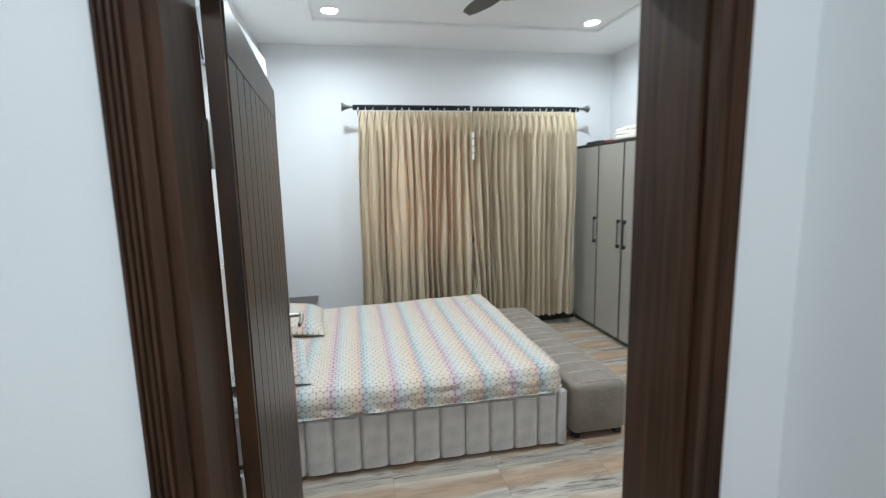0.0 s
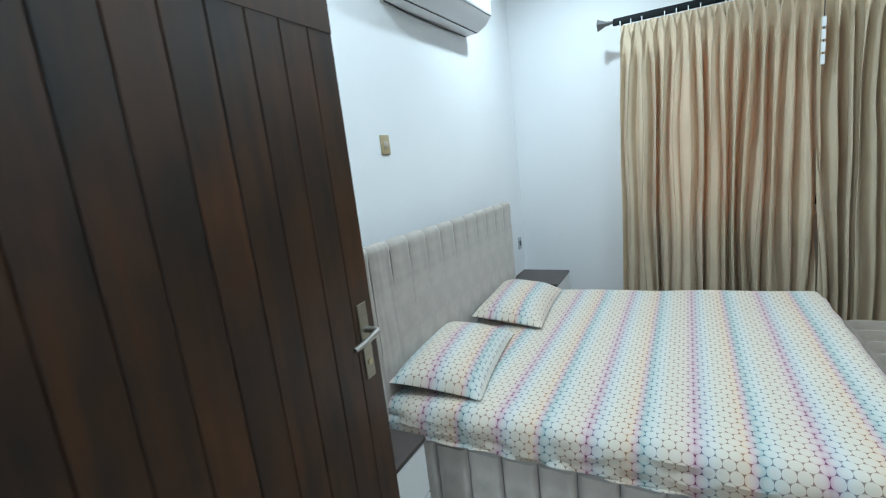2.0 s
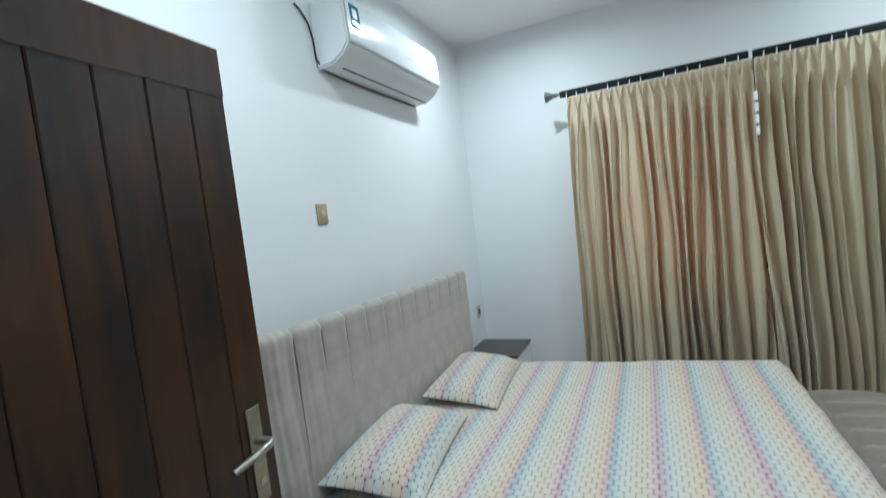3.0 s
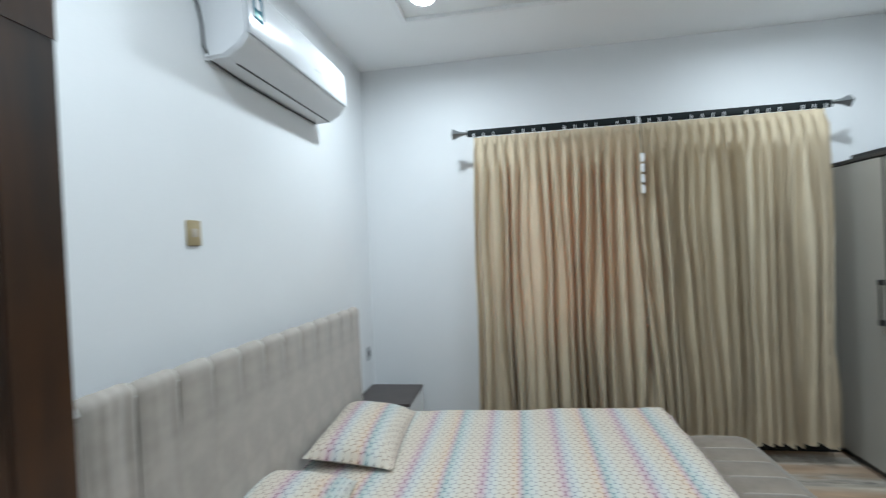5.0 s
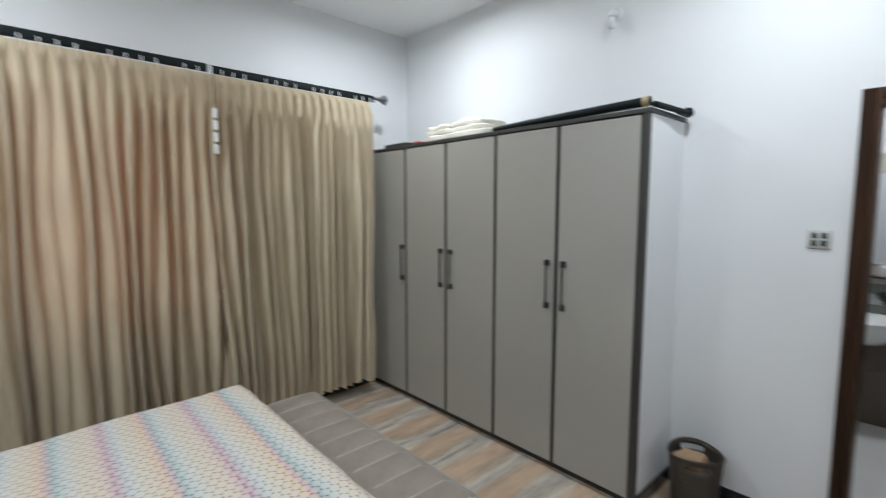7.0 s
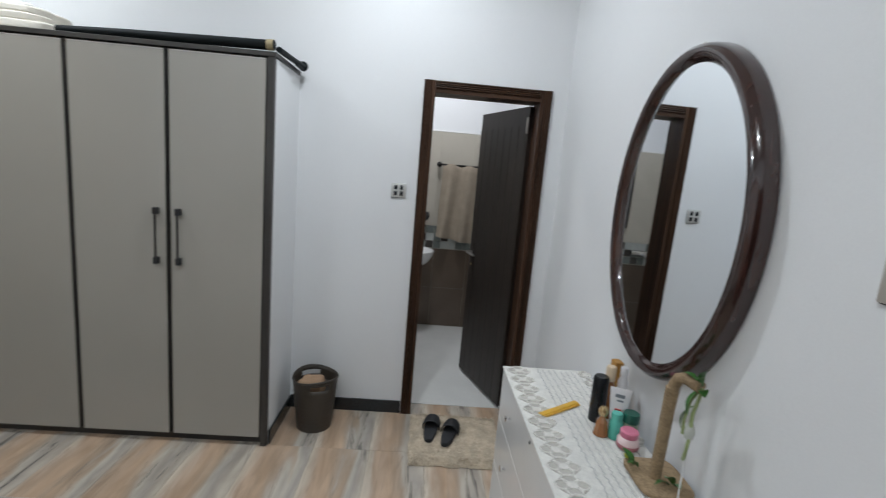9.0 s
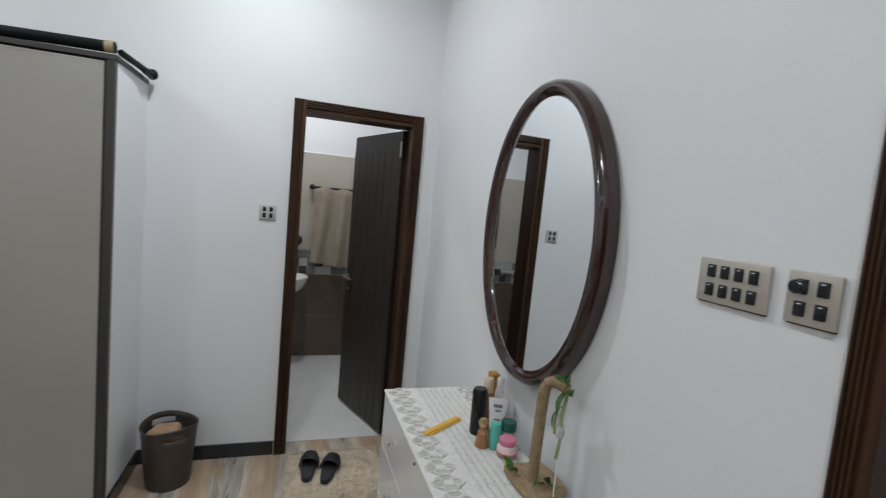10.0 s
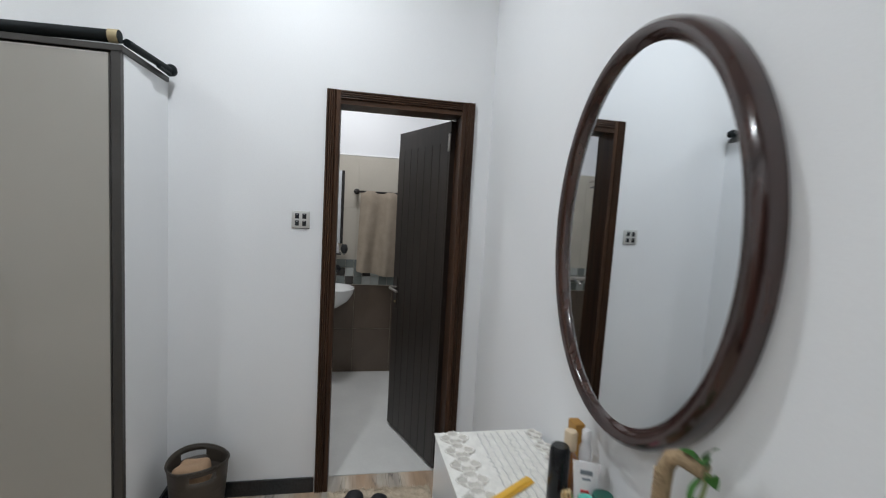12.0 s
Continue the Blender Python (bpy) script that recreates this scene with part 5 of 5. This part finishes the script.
part("can", L([(0.027, 0), (0.029, 0.004), (0.029, 0.160), (0.026, 0.172), (0.023, 0.176), (0.001, 0.176)], (2.395, 1.672, TZ), "z", 28), shade("glossy_black_can", (0.009, 0.010, 0.012), 0.22, vary=0.1, spec=0.35), sp)
cr = thing("cream_bottle", (2.420, 1.625, TZ), "amber lotion bottle with a tall cream cap", "bottle")
part("bottle", L([(0.018, 0), (0.020, 0.004), (0.020, 0.130), (0.012, 0.145), (0.012, 0.155), (0.001, 0.155)], (2.420, 1.628, TZ), "z", 24), AMBER, cr)
part("cap", L([(0.0185, 0.150), (0.0185, 0.200), (0.016, 0.205), (0.001, 0.205)], (2.420, 1.628, TZ), "z", 24), CREAMCAP, cr, "matt cream cap")
gb = thing("carton", (2.47, 1.585, TZ), "orange-brown cardboard carton behind the bottles", "carton")
part("box", B(2.452, 1.566, TZ, 2.498, 1.598, TZ + 0.205, 0.0015, 1), shade("ochre_card", (0.42, 0.21, 0.04), 0.5), gb, smooth=False)
wc = thing("white_bottle", (2.425, 1.575, TZ), "slim white bottle with a rounded cap", "bottle")
part("bottle", L([(0.016, 0), (0.018, 0.004), (0.018, 0.150), (0.012, 0.165), (0.013, 0.172), (0.0135, 0.175), (0.0135, 0.200), (0.011, 0.205), (0.001, 0.206)], (2.420, 1.578, TZ), "z", 22), TUBE, wc)
tb = thing("cream_tube", (2.345, 1.625, TZ), "white squeeze tube with grey and red print standing on its cap", "tube")
bm = bmesh.new()
rows = []
for i in range(9):
    f = i / 8
    rx, ry = 0.024 + 0.013 * f, 0.019 * (1 - f) + 0.002
    rows.append([bm.verts.new((2.322 + rx * math.cos(2 * math.pi * k / 20) * 0.45 + ry * math.sin(2 * math.pi * k / 20) * 0.89, 1.628 + rx * math.cos(2 * math.pi * k / 20) * 0.89 - ry * math.sin(2 * math.pi * k / 20) * 0.45, TZ + 0.028 + 0.137 * f)) for k in range(20)])
for a, b in zip(rows, rows[1:]):
    for k in range(20):
        bm.faces.new((a[k], a[(k + 1) % 20], b[(k + 1) % 20], b[k]))
bm.faces.new(rows[0])
bm.faces.new(rows[-1])
bmesh.ops.recalc_face_normals(bm, faces=bm.faces)
part("tube_body", bm, TUBE, tb)
part("cap", L([(0.019, 0), (0.020, 0.003), (0.020, 0.026), (0.001, 0.028)], (2.322, 1.628, TZ), "z", 22), REDMARK, tb, "red screw cap")


def tube_mark(a0, a1, z0, z1, material):
    """A printed bar on the side of the tube that faces the room."""
    bm = bmesh.new()
    d = Vector((0.45, 0.89, 0)).normalized()
    out = Vector((-0.89, 0.45, 0)).normalized()
    c = Vector((2.322, 1.628, TZ))
    f = (0.5 * (z0 + z1) - 0.028) / 0.137
    off = 0.0195 * (1 - f) + 0.0035
    vs = [c + d * a + Vector((0, 0, z)) + out * off for a, z in ((a0, z0), (a1, z0), (a1, z1), (a0, z1))]
    q = [bm.verts.new(v) for v in vs] + [bm.verts.new(v - out * 0.004) for v in vs]
    for f4 in ((0, 1, 2, 3), (7, 6, 5, 4), (0, 4, 5, 1), (1, 5, 6, 2), (2, 6, 7, 3), (3, 7, 4, 0)):
        bm.faces.new([q[i] for i in f4])
    bmesh.ops.recalc_face_normals(bm, faces=bm.faces)
    part("print", bm, material, tb, smooth=False)


tube_mark(-0.016, 0.016, 0.132, 0.144, GREYMARK)
tube_mark(-0.012, 0.010, 0.118, 0.124, GREYMARK)
tube_mark(-0.010, 0.012, 0.070, 0.092, REDMARK)
pf = thing("perfume_bottle", (2.298, 1.692, TZ), "faceted amber perfume bottle with a gold ball cap", "perfume")
part("flacon", L([(0.025, 0), (0.027, 0.004), (0.020, 0.050), (0.010, 0.066), (0.009, 0.076), (0.001, 0.076)], (2.298, 1.692, TZ), "z", 8), AMBER, pf, smooth=False)
part("cap", L([(0.012, 0.072), (0.016, 0.080), (0.017, 0.092), (0.012, 0.104), (0.001, 0.108)], (2.298, 1.692, TZ), "z", 16), GOLD, pf)
tl = thing("teal_bottle", (2.282, 1.648, TZ), "small translucent teal bottle", "bottle")
part("bottle", L([(0.022, 0), (0.0235, 0.003), (0.0235, 0.060), (0.020, 0.066), (0.001, 0.066)], (2.282, 1.648, TZ), "z", 22), TEAL, tl)
part("cap", L([(0.0195, 0.066), (0.0195, 0.090), (0.018, 0.093), (0.001, 0.093)], (2.282, 1.648, TZ), "z", 22), TEAL, tl)
gj = thing("hair_oil_jar", (2.272, 1.598, TZ), "pale jar with a dark green lid", "jar")
part("jar", L([(0.024, 0), (0.026, 0.004), (0.026, 0.068), (0.001, 0.070)], (2.278, 1.600, TZ), "z", 24), shade("pale_green_jar", (0.36, 0.42, 0.30), 0.3), gj)
part("lid", L([(0.028, 0.066), (0.028, 0.094), (0.026, 0.098), (0.001, 0.098)], (2.278, 1.600, TZ), "z", 24), GREEN, gj)
pj = thing("cream_jar", (2.222, 1.628, TZ), "round pink cream jar", "jar")
part("jar", L([(0.028, 0), (0.035, 0.006), (0.036, 0.034), (0.030, 0.043), (0.001, 0.044)], (2.222, 1.628, TZ), "z", 26), shade("pale_pink_jar", (0.76, 0.58, 0.58), 0.25), pj)
part("lid", L([(0.028, 0.042), (0.030, 0.045), (0.030, 0.062), (0.026, 0.066), (0.001, 0.066)], (2.222, 1.628, TZ), "z", 26), PINK, pj)
part("label", L([(0.0355, 0.006), (0.0365, 0.008), (0.0368, 0.018), (0.0355, 0.020)], (2.222, 1.628, TZ), "z", 26), shade("rose_label", (0.42, 0.16, 0.18), 0.4), pj)

plant = thing("plant_stand", (2.06, 1.60, TZ), "coir-wrapped hook stand with money plant leaves on a rough wooden base", "plant stand")
part("base", soft_block(1.965, 1.528, TZ, 2.150, 1.688, TZ + 0.020, 21, 0.004, 8, 5.0), COIR, plant)
pp = [(2.045, 1.625, TZ + 0.01), (2.043, 1.624, TZ + 0.12), (2.040, 1.623, TZ + 0.24), (2.036, 1.621, TZ + 0.32), (2.026, 1.617, TZ + 0.345), (2.008, 1.610, TZ + 0.355), (1.985, 1.600, TZ + 0.352), (1.962, 1.592, TZ + 0.350)]
part("post", T(pp, 0.017, 14), COIR, plant, "post wound with brown coir rope")
for i in range(30):
    z = TZ + 0.02 + 0.0100 * i
    part("rope_turn", L([(0.0170, -0.0024), (0.0172, 0.0), (0.0170, 0.0024)], (2.045 - 0.0002 * i, 1.6248, z), "z", 12), COIR, plant)


def leaf(root, tip, w, parent):
    a, b = Vector(root), Vector(tip)
    d = (b - a)
    side = d.cross(Vector((0.2, 0.3, 1))).normalized()
    up = side.cross(d).normalized()
    bm = bmesh.new()
    rows = []
    for i in range(8):
        f = i / 7
        ww = w * math.sin(math.pi * min(1, f * 0.93 + 0.05)) ** 0.8
        c = a + d * f + up * 0.16 * d.length * math.sin(math.pi * f)
        rows.append([bm.verts.new(c - side * ww + up * ww * 0.3), bm.verts.new(c), bm.verts.new(c + side * ww + up * ww * 0.3)])
    for p, q in zip(rows, rows[1:]):
        for j in range(2):
            bm.faces.new((p[j], p[j + 1], q[j + 1], q[j]))
    part("leaf", bm, LEAF, parent)


for r, t, w in (((2.10, 1.665, TZ + 0.02), (2.135, 1.69, TZ + 0.055), 0.014), ((2.09, 1.655, TZ + 0.02), (2.07, 1.70, TZ + 0.045), 0.014), ((2.01, 1.585, TZ + 0.02), (1.985, 1.63, TZ + 0.06), 0.016), ((2.005, 1.58, TZ + 0.02), (1.955, 1.60, TZ + 0.05), 0.014), ((2.01, 1.60, TZ + 0.02), (1.99, 1.655, TZ + 0.035), 0.012),
                ((1.972, 1.595, TZ + 0.36), (2.005, 1.62, TZ + 0.375), 0.012), ((1.965, 1.590, TZ + 0.36), (1.93, 1.63, TZ + 0.385), 0.018), ((1.96, 1.590, TZ + 0.355), (1.93, 1.60, TZ + 0.415), 0.016), ((1.955, 1.590, TZ + 0.345), (1.915, 1.61, TZ + 0.345), 0.016), ((1.965, 1.595, TZ + 0.345), (1.955, 1.62, TZ + 0.27), 0.012), ((1.96, 1.595, TZ + 0.30), (1.99, 1.61, TZ + 0.215), 0.012)):
    leaf(r, t, w * 0.8, plant)
part("stem", T([(1.962, 1.592, TZ + 0.35), (1.985, 1.60, TZ + 0.30), (1.99, 1.605, TZ + 0.24), (1.985, 1.605, TZ + 0.20)], 0.0045, 7), STALK, plant)
part("stem", T([(1.955, 1.592, TZ + 0.35), (1.965, 1.60, TZ + 0.27), (1.962, 1.60, TZ + 0.19), (1.97, 1.60, TZ + 0.13)], 0.005, 7), STALK, plant)
part("glass_bulb", L([(0.001, -0.024), (0.010, -0.018), (0.014, 0.0), (0.010, 0.018), (0.005, 0.028), (0.005, 0.040), (0.001, 0.041)], (1.968, 1.598, TZ + 0.215), "z", 16), shade("milky_glass", (0.5, 0.52, 0.47), 0.15), plant, "small milky glass bulb vase")
part("wire", T([(1.968, 1.598, TZ + 0.15), (1.962, 1.60, TZ + 0.09), (1.962, 1.60, TZ + 0.015)], 0.0022, 6), PVC, plant)
part("bud", L([(0.001, -0.010), (0.009, -0.004), (0.010, 0.004), (0.001, 0.010)], (2.132, 1.672, TZ + 0.030), "z", 12), shade("yellow_green_bud", (0.42, 0.45, 0.05), 0.4), plant)

# ---------------------------------------------------------------- floor things
bin_ = thing("waste_bin", (3.50, 2.945, 0), "dark brown woven plastic waste bin with a paper bag in it", "waste bin")
BXc, BYc = 3.510, 2.955
bm = bmesh.new()
n, rows = 48, []
hs = [0.0, 0.006, 0.10, 0.19, 0.250, 0.280, 0.298, 0.318]
for h in hs:
    r = 0.106 + 0.028 * h / 0.318
    rows.append([bm.verts.new((BXc + r * math.cos(2 * math.pi * k / n), BYc + r * math.sin(2 * math.pi * k / n), h + (0.020 * math.cos(2 * math.pi * k / n - 0.6) ** 2 if h > 0.31 else 0.012 * math.cos(2 * math.pi * k / n - 0.6) ** 2 if h > 0.29 else 0))) for k in range(n)])
slots = [(round((180 + 20) / 360 * n)), round(20 / 360 * n)]
for i, (a, b) in enumerate(zip(rows, rows[1:])):
    for k in range(n):
        if i == 5 and any(abs((k - s0 + n // 2) % n - n // 2) <= 3 for s0 in slots):
            continue
        bm.faces.new((a[k], a[(k + 1) % n], b[(k + 1) % n], b[k]))
bm.faces.new(rows[0])
ob = part("bucket", bm, BINPLAST, bin_)
sol = ob.modifiers.new("thick", "SOLIDIFY")
sol.thickness, sol.offset = 0.004, -1
part("rim", T([(BXc + 0.134 * math.cos(2 * math.pi * k / 48), BYc + 0.134 * math.sin(2 * math.pi * k / 48), 0.318 + 0.020 * math.cos(2 * math.pi * k / 48 - 0.6) ** 2) for k in range(49)], 0.005, 8), BINPLAST, bin_)
for j in range(9):
    z = 0.035 + 0.026 * j
    part("woven_band", L([(0.1055 + 0.088 * z, -0.006), (0.1071 + 0.088 * z, 0.0), (0.1055 + 0.088 * z, 0.006)], (BXc, BYc, z), "z", 48), BINPLAST, bin_)
bag = thing("paper_bag", (BXc, BYc, 0.05), "crumpled brown paper bag standing in the bin", "paper bag")
part("bag", soft_block(BXc - 0.085, BYc - 0.060, 0.06, BXc + 0.045, BYc + 0.095, 0.325, 5, 0.02, 10, 6.0), PAPER, bag)

rug = thing("bath_mat", (3.42, 2.06, 0), "shaggy beige bath mat before the bathroom door", "mat")


def mat_top(u, v):
    x = 3.145 + 0.535 * u + 0.014 * noise.noise(Vector((v * 8, u * 4, 3)))
    y = 1.79 + 0.565 * v + 0.012 * noise.noise(Vector((u * 7, v * 5, 8)))
    e = min(1, u / 0.06, (1 - u) / 0.06, v / 0.06, (1 - v) / 0.06)
    ridge = 0.012 * max(0, 1 - abs(u - 0.08) / 0.09)
    z = 0.003 + (0.016 + ridge) * max(0, e) ** 0.5 + 0.007 * noise.noise(Vector((u * 26, v * 26, 1))) + 0.004 * noise.noise(Vector((u * 60, v * 60, 6)))
    return Vector((x, y, max(0.002, z))), (x, y)


part("mat_surface", puffed(70, 70, mat_top), RUG, rug)
tuft = bmesh.new()
rnd = random.Random(5)
for k in range(2600):
    u, v = rnd.random(), rnd.random()
    if k % 3 == 0:
        u = rnd.choice((rnd.uniform(0, 0.10), rnd.uniform(0.94, 1.0)))
    p, _ = mat_top(u, v)
    a = rnd.uniform(0, 2 * math.pi)
    d = Vector((math.cos(a), math.sin(a), 0))
    s = Vector((-d.y, d.x, 0)) * 0.0022
    h = rnd.uniform(0.008, 0.020)
    q = [tuft.verts.new(p - s), tuft.verts.new(p + s), tuft.verts.new(p + d * h * 0.8 + Vector((0, 0, h * 0.7)))]
    tuft.faces.new(q)
tagged(part("shag", tuft, RUG, rug), kind="stuff")


def slipper(cx, cy, turn, label):
    sl = thing("slipper", (cx, cy, 0.022), label, "slipper", "pair of slippers on the mat")
    m = Matrix.Translation((cx, cy, 0.022)) @ Matrix.Rotation(radians(turn), 4, "Z")
    out = []
    N = 28
    for k in range(N):
        a = 2 * math.pi * k / N
        f = 0.5 - 0.5 * math.cos(a)
        w = (0.034 + 0.014 * f) * abs(math.sin(a)) ** 0.55 * (1 if a < math.pi else -1)
        out.append((-0.135 + 0.27 * f, w))
    bm = extrude_outline(out, lambda a, b, c: (a, b, c), 0.0, 0.024)
    bmesh.ops.bevel(bm, geom=[e for e in bm.edges if abs(e.verts[0].co.z - e.verts[1].co.z) < 1e-6], offset=0.005, segments=2, affect="EDGES")
    bmesh.ops.transform(bm, matrix=m, verts=bm.verts)
    part("sole", bm, RUBBER, sl)

    def strap(u, v):
        x = 0.000 + 0.105 * u
        w = 0.050 - 0.010 * max(0, u - 0.6) * 2.5
        a = math.pi * v
        h = 0.052 - 0.012 * u
        p = Vector((x, w * math.cos(a), 0.012 + h * math.sin(a) ** 0.8))
        return m @ p, (u, v)

    ob = part("strap", puffed(8, 18, strap), RUBBER, sl)
    md = ob.modifiers.new("thick", "SOLIDIFY")
    md.thickness = 0.006


slipper(3.470, 2.222, -8, "black rubber slide slipper, worn")
slipper(3.430, 2.108, -16, "black rubber slide slipper, worn")

# ---------------------------------------------------------------- bathroom fittings
tb_ = thing("towel_rail", (QX1, 2.0, 1.70), "dark bronze towel rail on the tiled wall", "towel rail")
part("bar", T([(QX1 - 0.07, 2.27, 1.70), (QX1 - 0.07, 1.66, 1.70)], 0.009, 10), IRON, tb_)
for y in (2.24, 1.68):
    part("mount", L([(0.026, 0), (0.026, -0.010), (0.012, -0.016), (0.012, -0.070), (0.016, -0.08), (0.001, -0.085)], (QX1 - 0.008, y, 1.70), "x", 16), IRON, tb_)
tw = thing("towel", (QX1 - 0.07, 2.02, 1.0), "beige terry towel hanging over the rail", "towel")


def towel_face(off):
    def place(u, v):
        y = 2.205 - 0.40 * u
        z = 1.712 - 0.735 * v
        spread = 1 + 0.10 * v
        y = 2.03 + (y - 2.03) * spread
        x = QX1 - 0.07 + off * (1 if v > 0.01 else 0.1) + 0.042 * math.cos(u * 14 + 1.6 * v) * (0.4 + 0.6 * v) * (1 if off < 0 else 0.3)
        return Vector((x, y, z - (0.012 + 0.055 * v) * u)), (u, v)
    return place


part("front_fold", puffed(40, 24, towel_face(-0.022)), TOWEL, tw)
part("back_fold", puffed(24, 14, towel_face(0.018)), TOWEL, tw)
bs_ = thing("wash_basin", (5.3, 2.56, 0.62), "white ceramic wash basin on the tiled wall", "wash basin")
bm = bmesh.new()
rows = []
for r, z in ((0.06, 0.66), (0.13, 0.68), (0.20, 0.735), (0.235, 0.80), (0.245, 0.845), (0.238, 0.852), (0.222, 0.842), (0.19, 0.79), (0.10, 0.735), (0.03, 0.728)):
    rows.append([bm.verts.new((min(QX1 - 0.010, 5.31 + r * 0.95 * math.cos(2 * math.pi * k / 32)), 2.505 + r * 1.12 * math.sin(2 * math.pi * k / 32), z)) for k in range(32)])
for a, b in zip(rows, rows[1:]):
    for k in range(32):
        bm.faces.new((a[k], a[(k + 1) % 32], b[(k + 1) % 32], b[k]))
bm.faces.new(rows[0])
bm.faces.new(rows[-1])
bmesh.ops.recalc_face_normals(bm, faces=bm.faces)
part("bowl", bm, CERAMIC, bs_)
part("tap", T([(5.48, 2.52, 0.845), (5.48, 2.52, 0.94), (5.45, 2.52, 0.965), (5.38, 2.52, 0.955)], 0.012, 10), CHROME, bs_)
part("trap", T([(5.31, 2.52, 0.67), (5.31, 2.50, 0.56), (5.36, 2.47, 0.53), (5.50, 2.47, 0.54)], 0.018, 10), CHROME, bs_)
bmr = thing("bathroom_mirror", (QX1 - 0.01, 2.70, 1.52), "bathroom mirror in a dark narrow frame", "mirror")
part("frame", B(QX1 - 0.030, 2.352, 1.22, QX1 - 0.008, 2.378, 1.88, 0.004, 1), IRON, bmr, smooth=False)
part("frame", B(QX1 - 0.030, 2.97, 1.22, QX1 - 0.008, 3.0, 1.88, 0.004, 1), IRON, bmr, smooth=False)
part("mirror_glass", B(QX1 - 0.020, 2.378, 1.22, QX1 - 0.012, 2.97, 1.88), SILVER, bmr, smooth=False)
shf = thing("glass_shelf", (QX1 - 0.06, 2.6, 1.13), "dark shelf with toiletries under the mirror", "shelf")
part("shelf", B(QX1 - 0.12, 2.36, 1.125, QX1 - 0.008, 2.9, 1.137, 0.002, 1), IRON, shf, smooth=False)
sb = thing("soap_bottle", (5.46, 2.42, 1.137), "small white soap bottle", "bottle")
part("bottle", L([(0.022, 0), (0.024, 0.005), (0.024, 0.07), (0.01, 0.085), (0.01, 0.10), (0.001, 0.10)], (5.46, 2.405, 1.137), "z", 16), TUBE, sb)
cup = thing("tooth_mug", (5.46, 2.37, 1.137), "black ball-shaped tooth mug", "mug")
part("mug", L([(0.018, 0), (0.03, 0.02), (0.034, 0.04), (0.028, 0.065), (0.018, 0.08), (0.001, 0.08)], (5.455, 2.335, 1.137), "z", 16), BLACK, cup)
part("arm", T([(QX1 - 0.008, 2.335, 1.12), (5.455, 2.335, 1.14)], 0.007, 8), BLACK, cup)
ctl = thing("wall_valve", (QX1 - 0.01, 2.40, 0.98), "round black wall valve", "valve")
part("dial", L([(0.034, 0), (0.034, -0.012), (0.020, -0.020), (0.014, -0.040), (0.001, -0.042)], (QX1 - 0.008, 2.395, 0.985), "x", 20), BLACK, ctl)
sh = thing("shower", (QX1 - 0.01, 3.2, 1.9), "dark wall shower with a round head and a chrome mixer", "shower")
part("arm", T([(QX1 - 0.008, 3.30, 1.96), (5.40, 3.29, 1.97), (5.30, 3.26, 1.95), (5.25, 3.25, 1.92)], 0.010, 10), CHROME, sh)
part("head", L([(0.02, 0.03), (0.08, 0.012), (0.10, 0.0), (0.001, -0.004)], (5.25, 3.25, 1.885), "z", 24), IRON, sh)
mixer = part("mixer", T([(QX1 - 0.04, 3.08, 0.97), (QX1 - 0.04, 3.32, 0.97)], 0.026, 14), CHROME, sh)
part("spout", T([(QX1 - 0.04, 3.20, 0.96), (QX1 - 0.12, 3.20, 0.955), (QX1 - 0.17, 3.20, 0.93)], 0.013, 10), CHROME, mixer)

# ---------------------------------------------------------------- tiles, last
bath_tiles = solid("bathroom_tiling", B(QX1 - 0.004, QY0 + 0.002, 0.005, QX1 - 0.0005, QY1 - 0.002, 2.02), BATHLIGHT, "brown lower tiles, mosaic band and beige upper tiles", "wall tiles", "structure")
def slab_piece(name, d, w, h, material, bev=0.0015):
    return mesh(name, B(-d, -w / 2, -h / 2, 0, w / 2, h / 2, bev, 1), material)


pw = 0.345
me_d = slab_piece("brown_tile", 0.006, pw - 0.0015, 0.4135, BATHDARK)
me_l = slab_piece("beige_tile", 0.006, pw - 0.0015, 0.4685, BATHLIGHT)
for i in range(6):
    y = QY0 + pw * (i + 0.5)
    for z in (0.215, 0.63):
        piece("brown_tile", me_d, bath_tiles, (QX1 - 0.003, y, z))
    for z in (1.315, 1.785):
        piece("beige_tile", me_l, bath_tiles, (QX1 - 0.003, y, z))
ms = 0.0775
mos = [slab_piece("mosaic_tile", 0.006, ms - 0.003, ms - 0.003, m) for m in (MOSA, MOSB, MOSC)]
rnd = random.Random(9)
for i in range(26):
    for j in range(3):
        piece("mosaic_tile", mos[rnd.choice((0, 1, 1, 2))], bath_tiles, (QX1 - 0.003, QY0 + 0.045 + ms * i, 0.880 + ms * j))
solid("bathroom_tiling_side", B(XB, QY1 - 0.006, 0.005, QX1 - 0.004, QY1, 2.02), BATHLIGHT, "beige tiles on the shower wall", "wall tiles", "structure")
solid("bathroom_tiling_edge", B(QX1 - 0.012, QY0 + 0.002, 2.020, QX1, QY1 - 0.008, 2.034, 0.003, 1), CERAMIC, "white edge strip over the tiles", "trim", "structure")

ts, tw_ = 0.640, 0.320
me_t = mesh("floor_tile", B(-ts / 2 + 0.0006, -tw_ / 2 + 0.0006, -0.008, ts / 2 - 0.0006, tw_ / 2 - 0.0006, 0.0, 0.0005, 1), TILE)
for i in range(7):
    for j in range(24):
        x, y = -0.57 + ts * (i + 0.5), -1.90 + tw_ * (j + 0.5)
        if x - ts / 2 > XB - 0.14 or (y < 1.2 and x > 1.9):
            continue
        piece("floor_tile", me_t, floor, (x, y, 0.0))
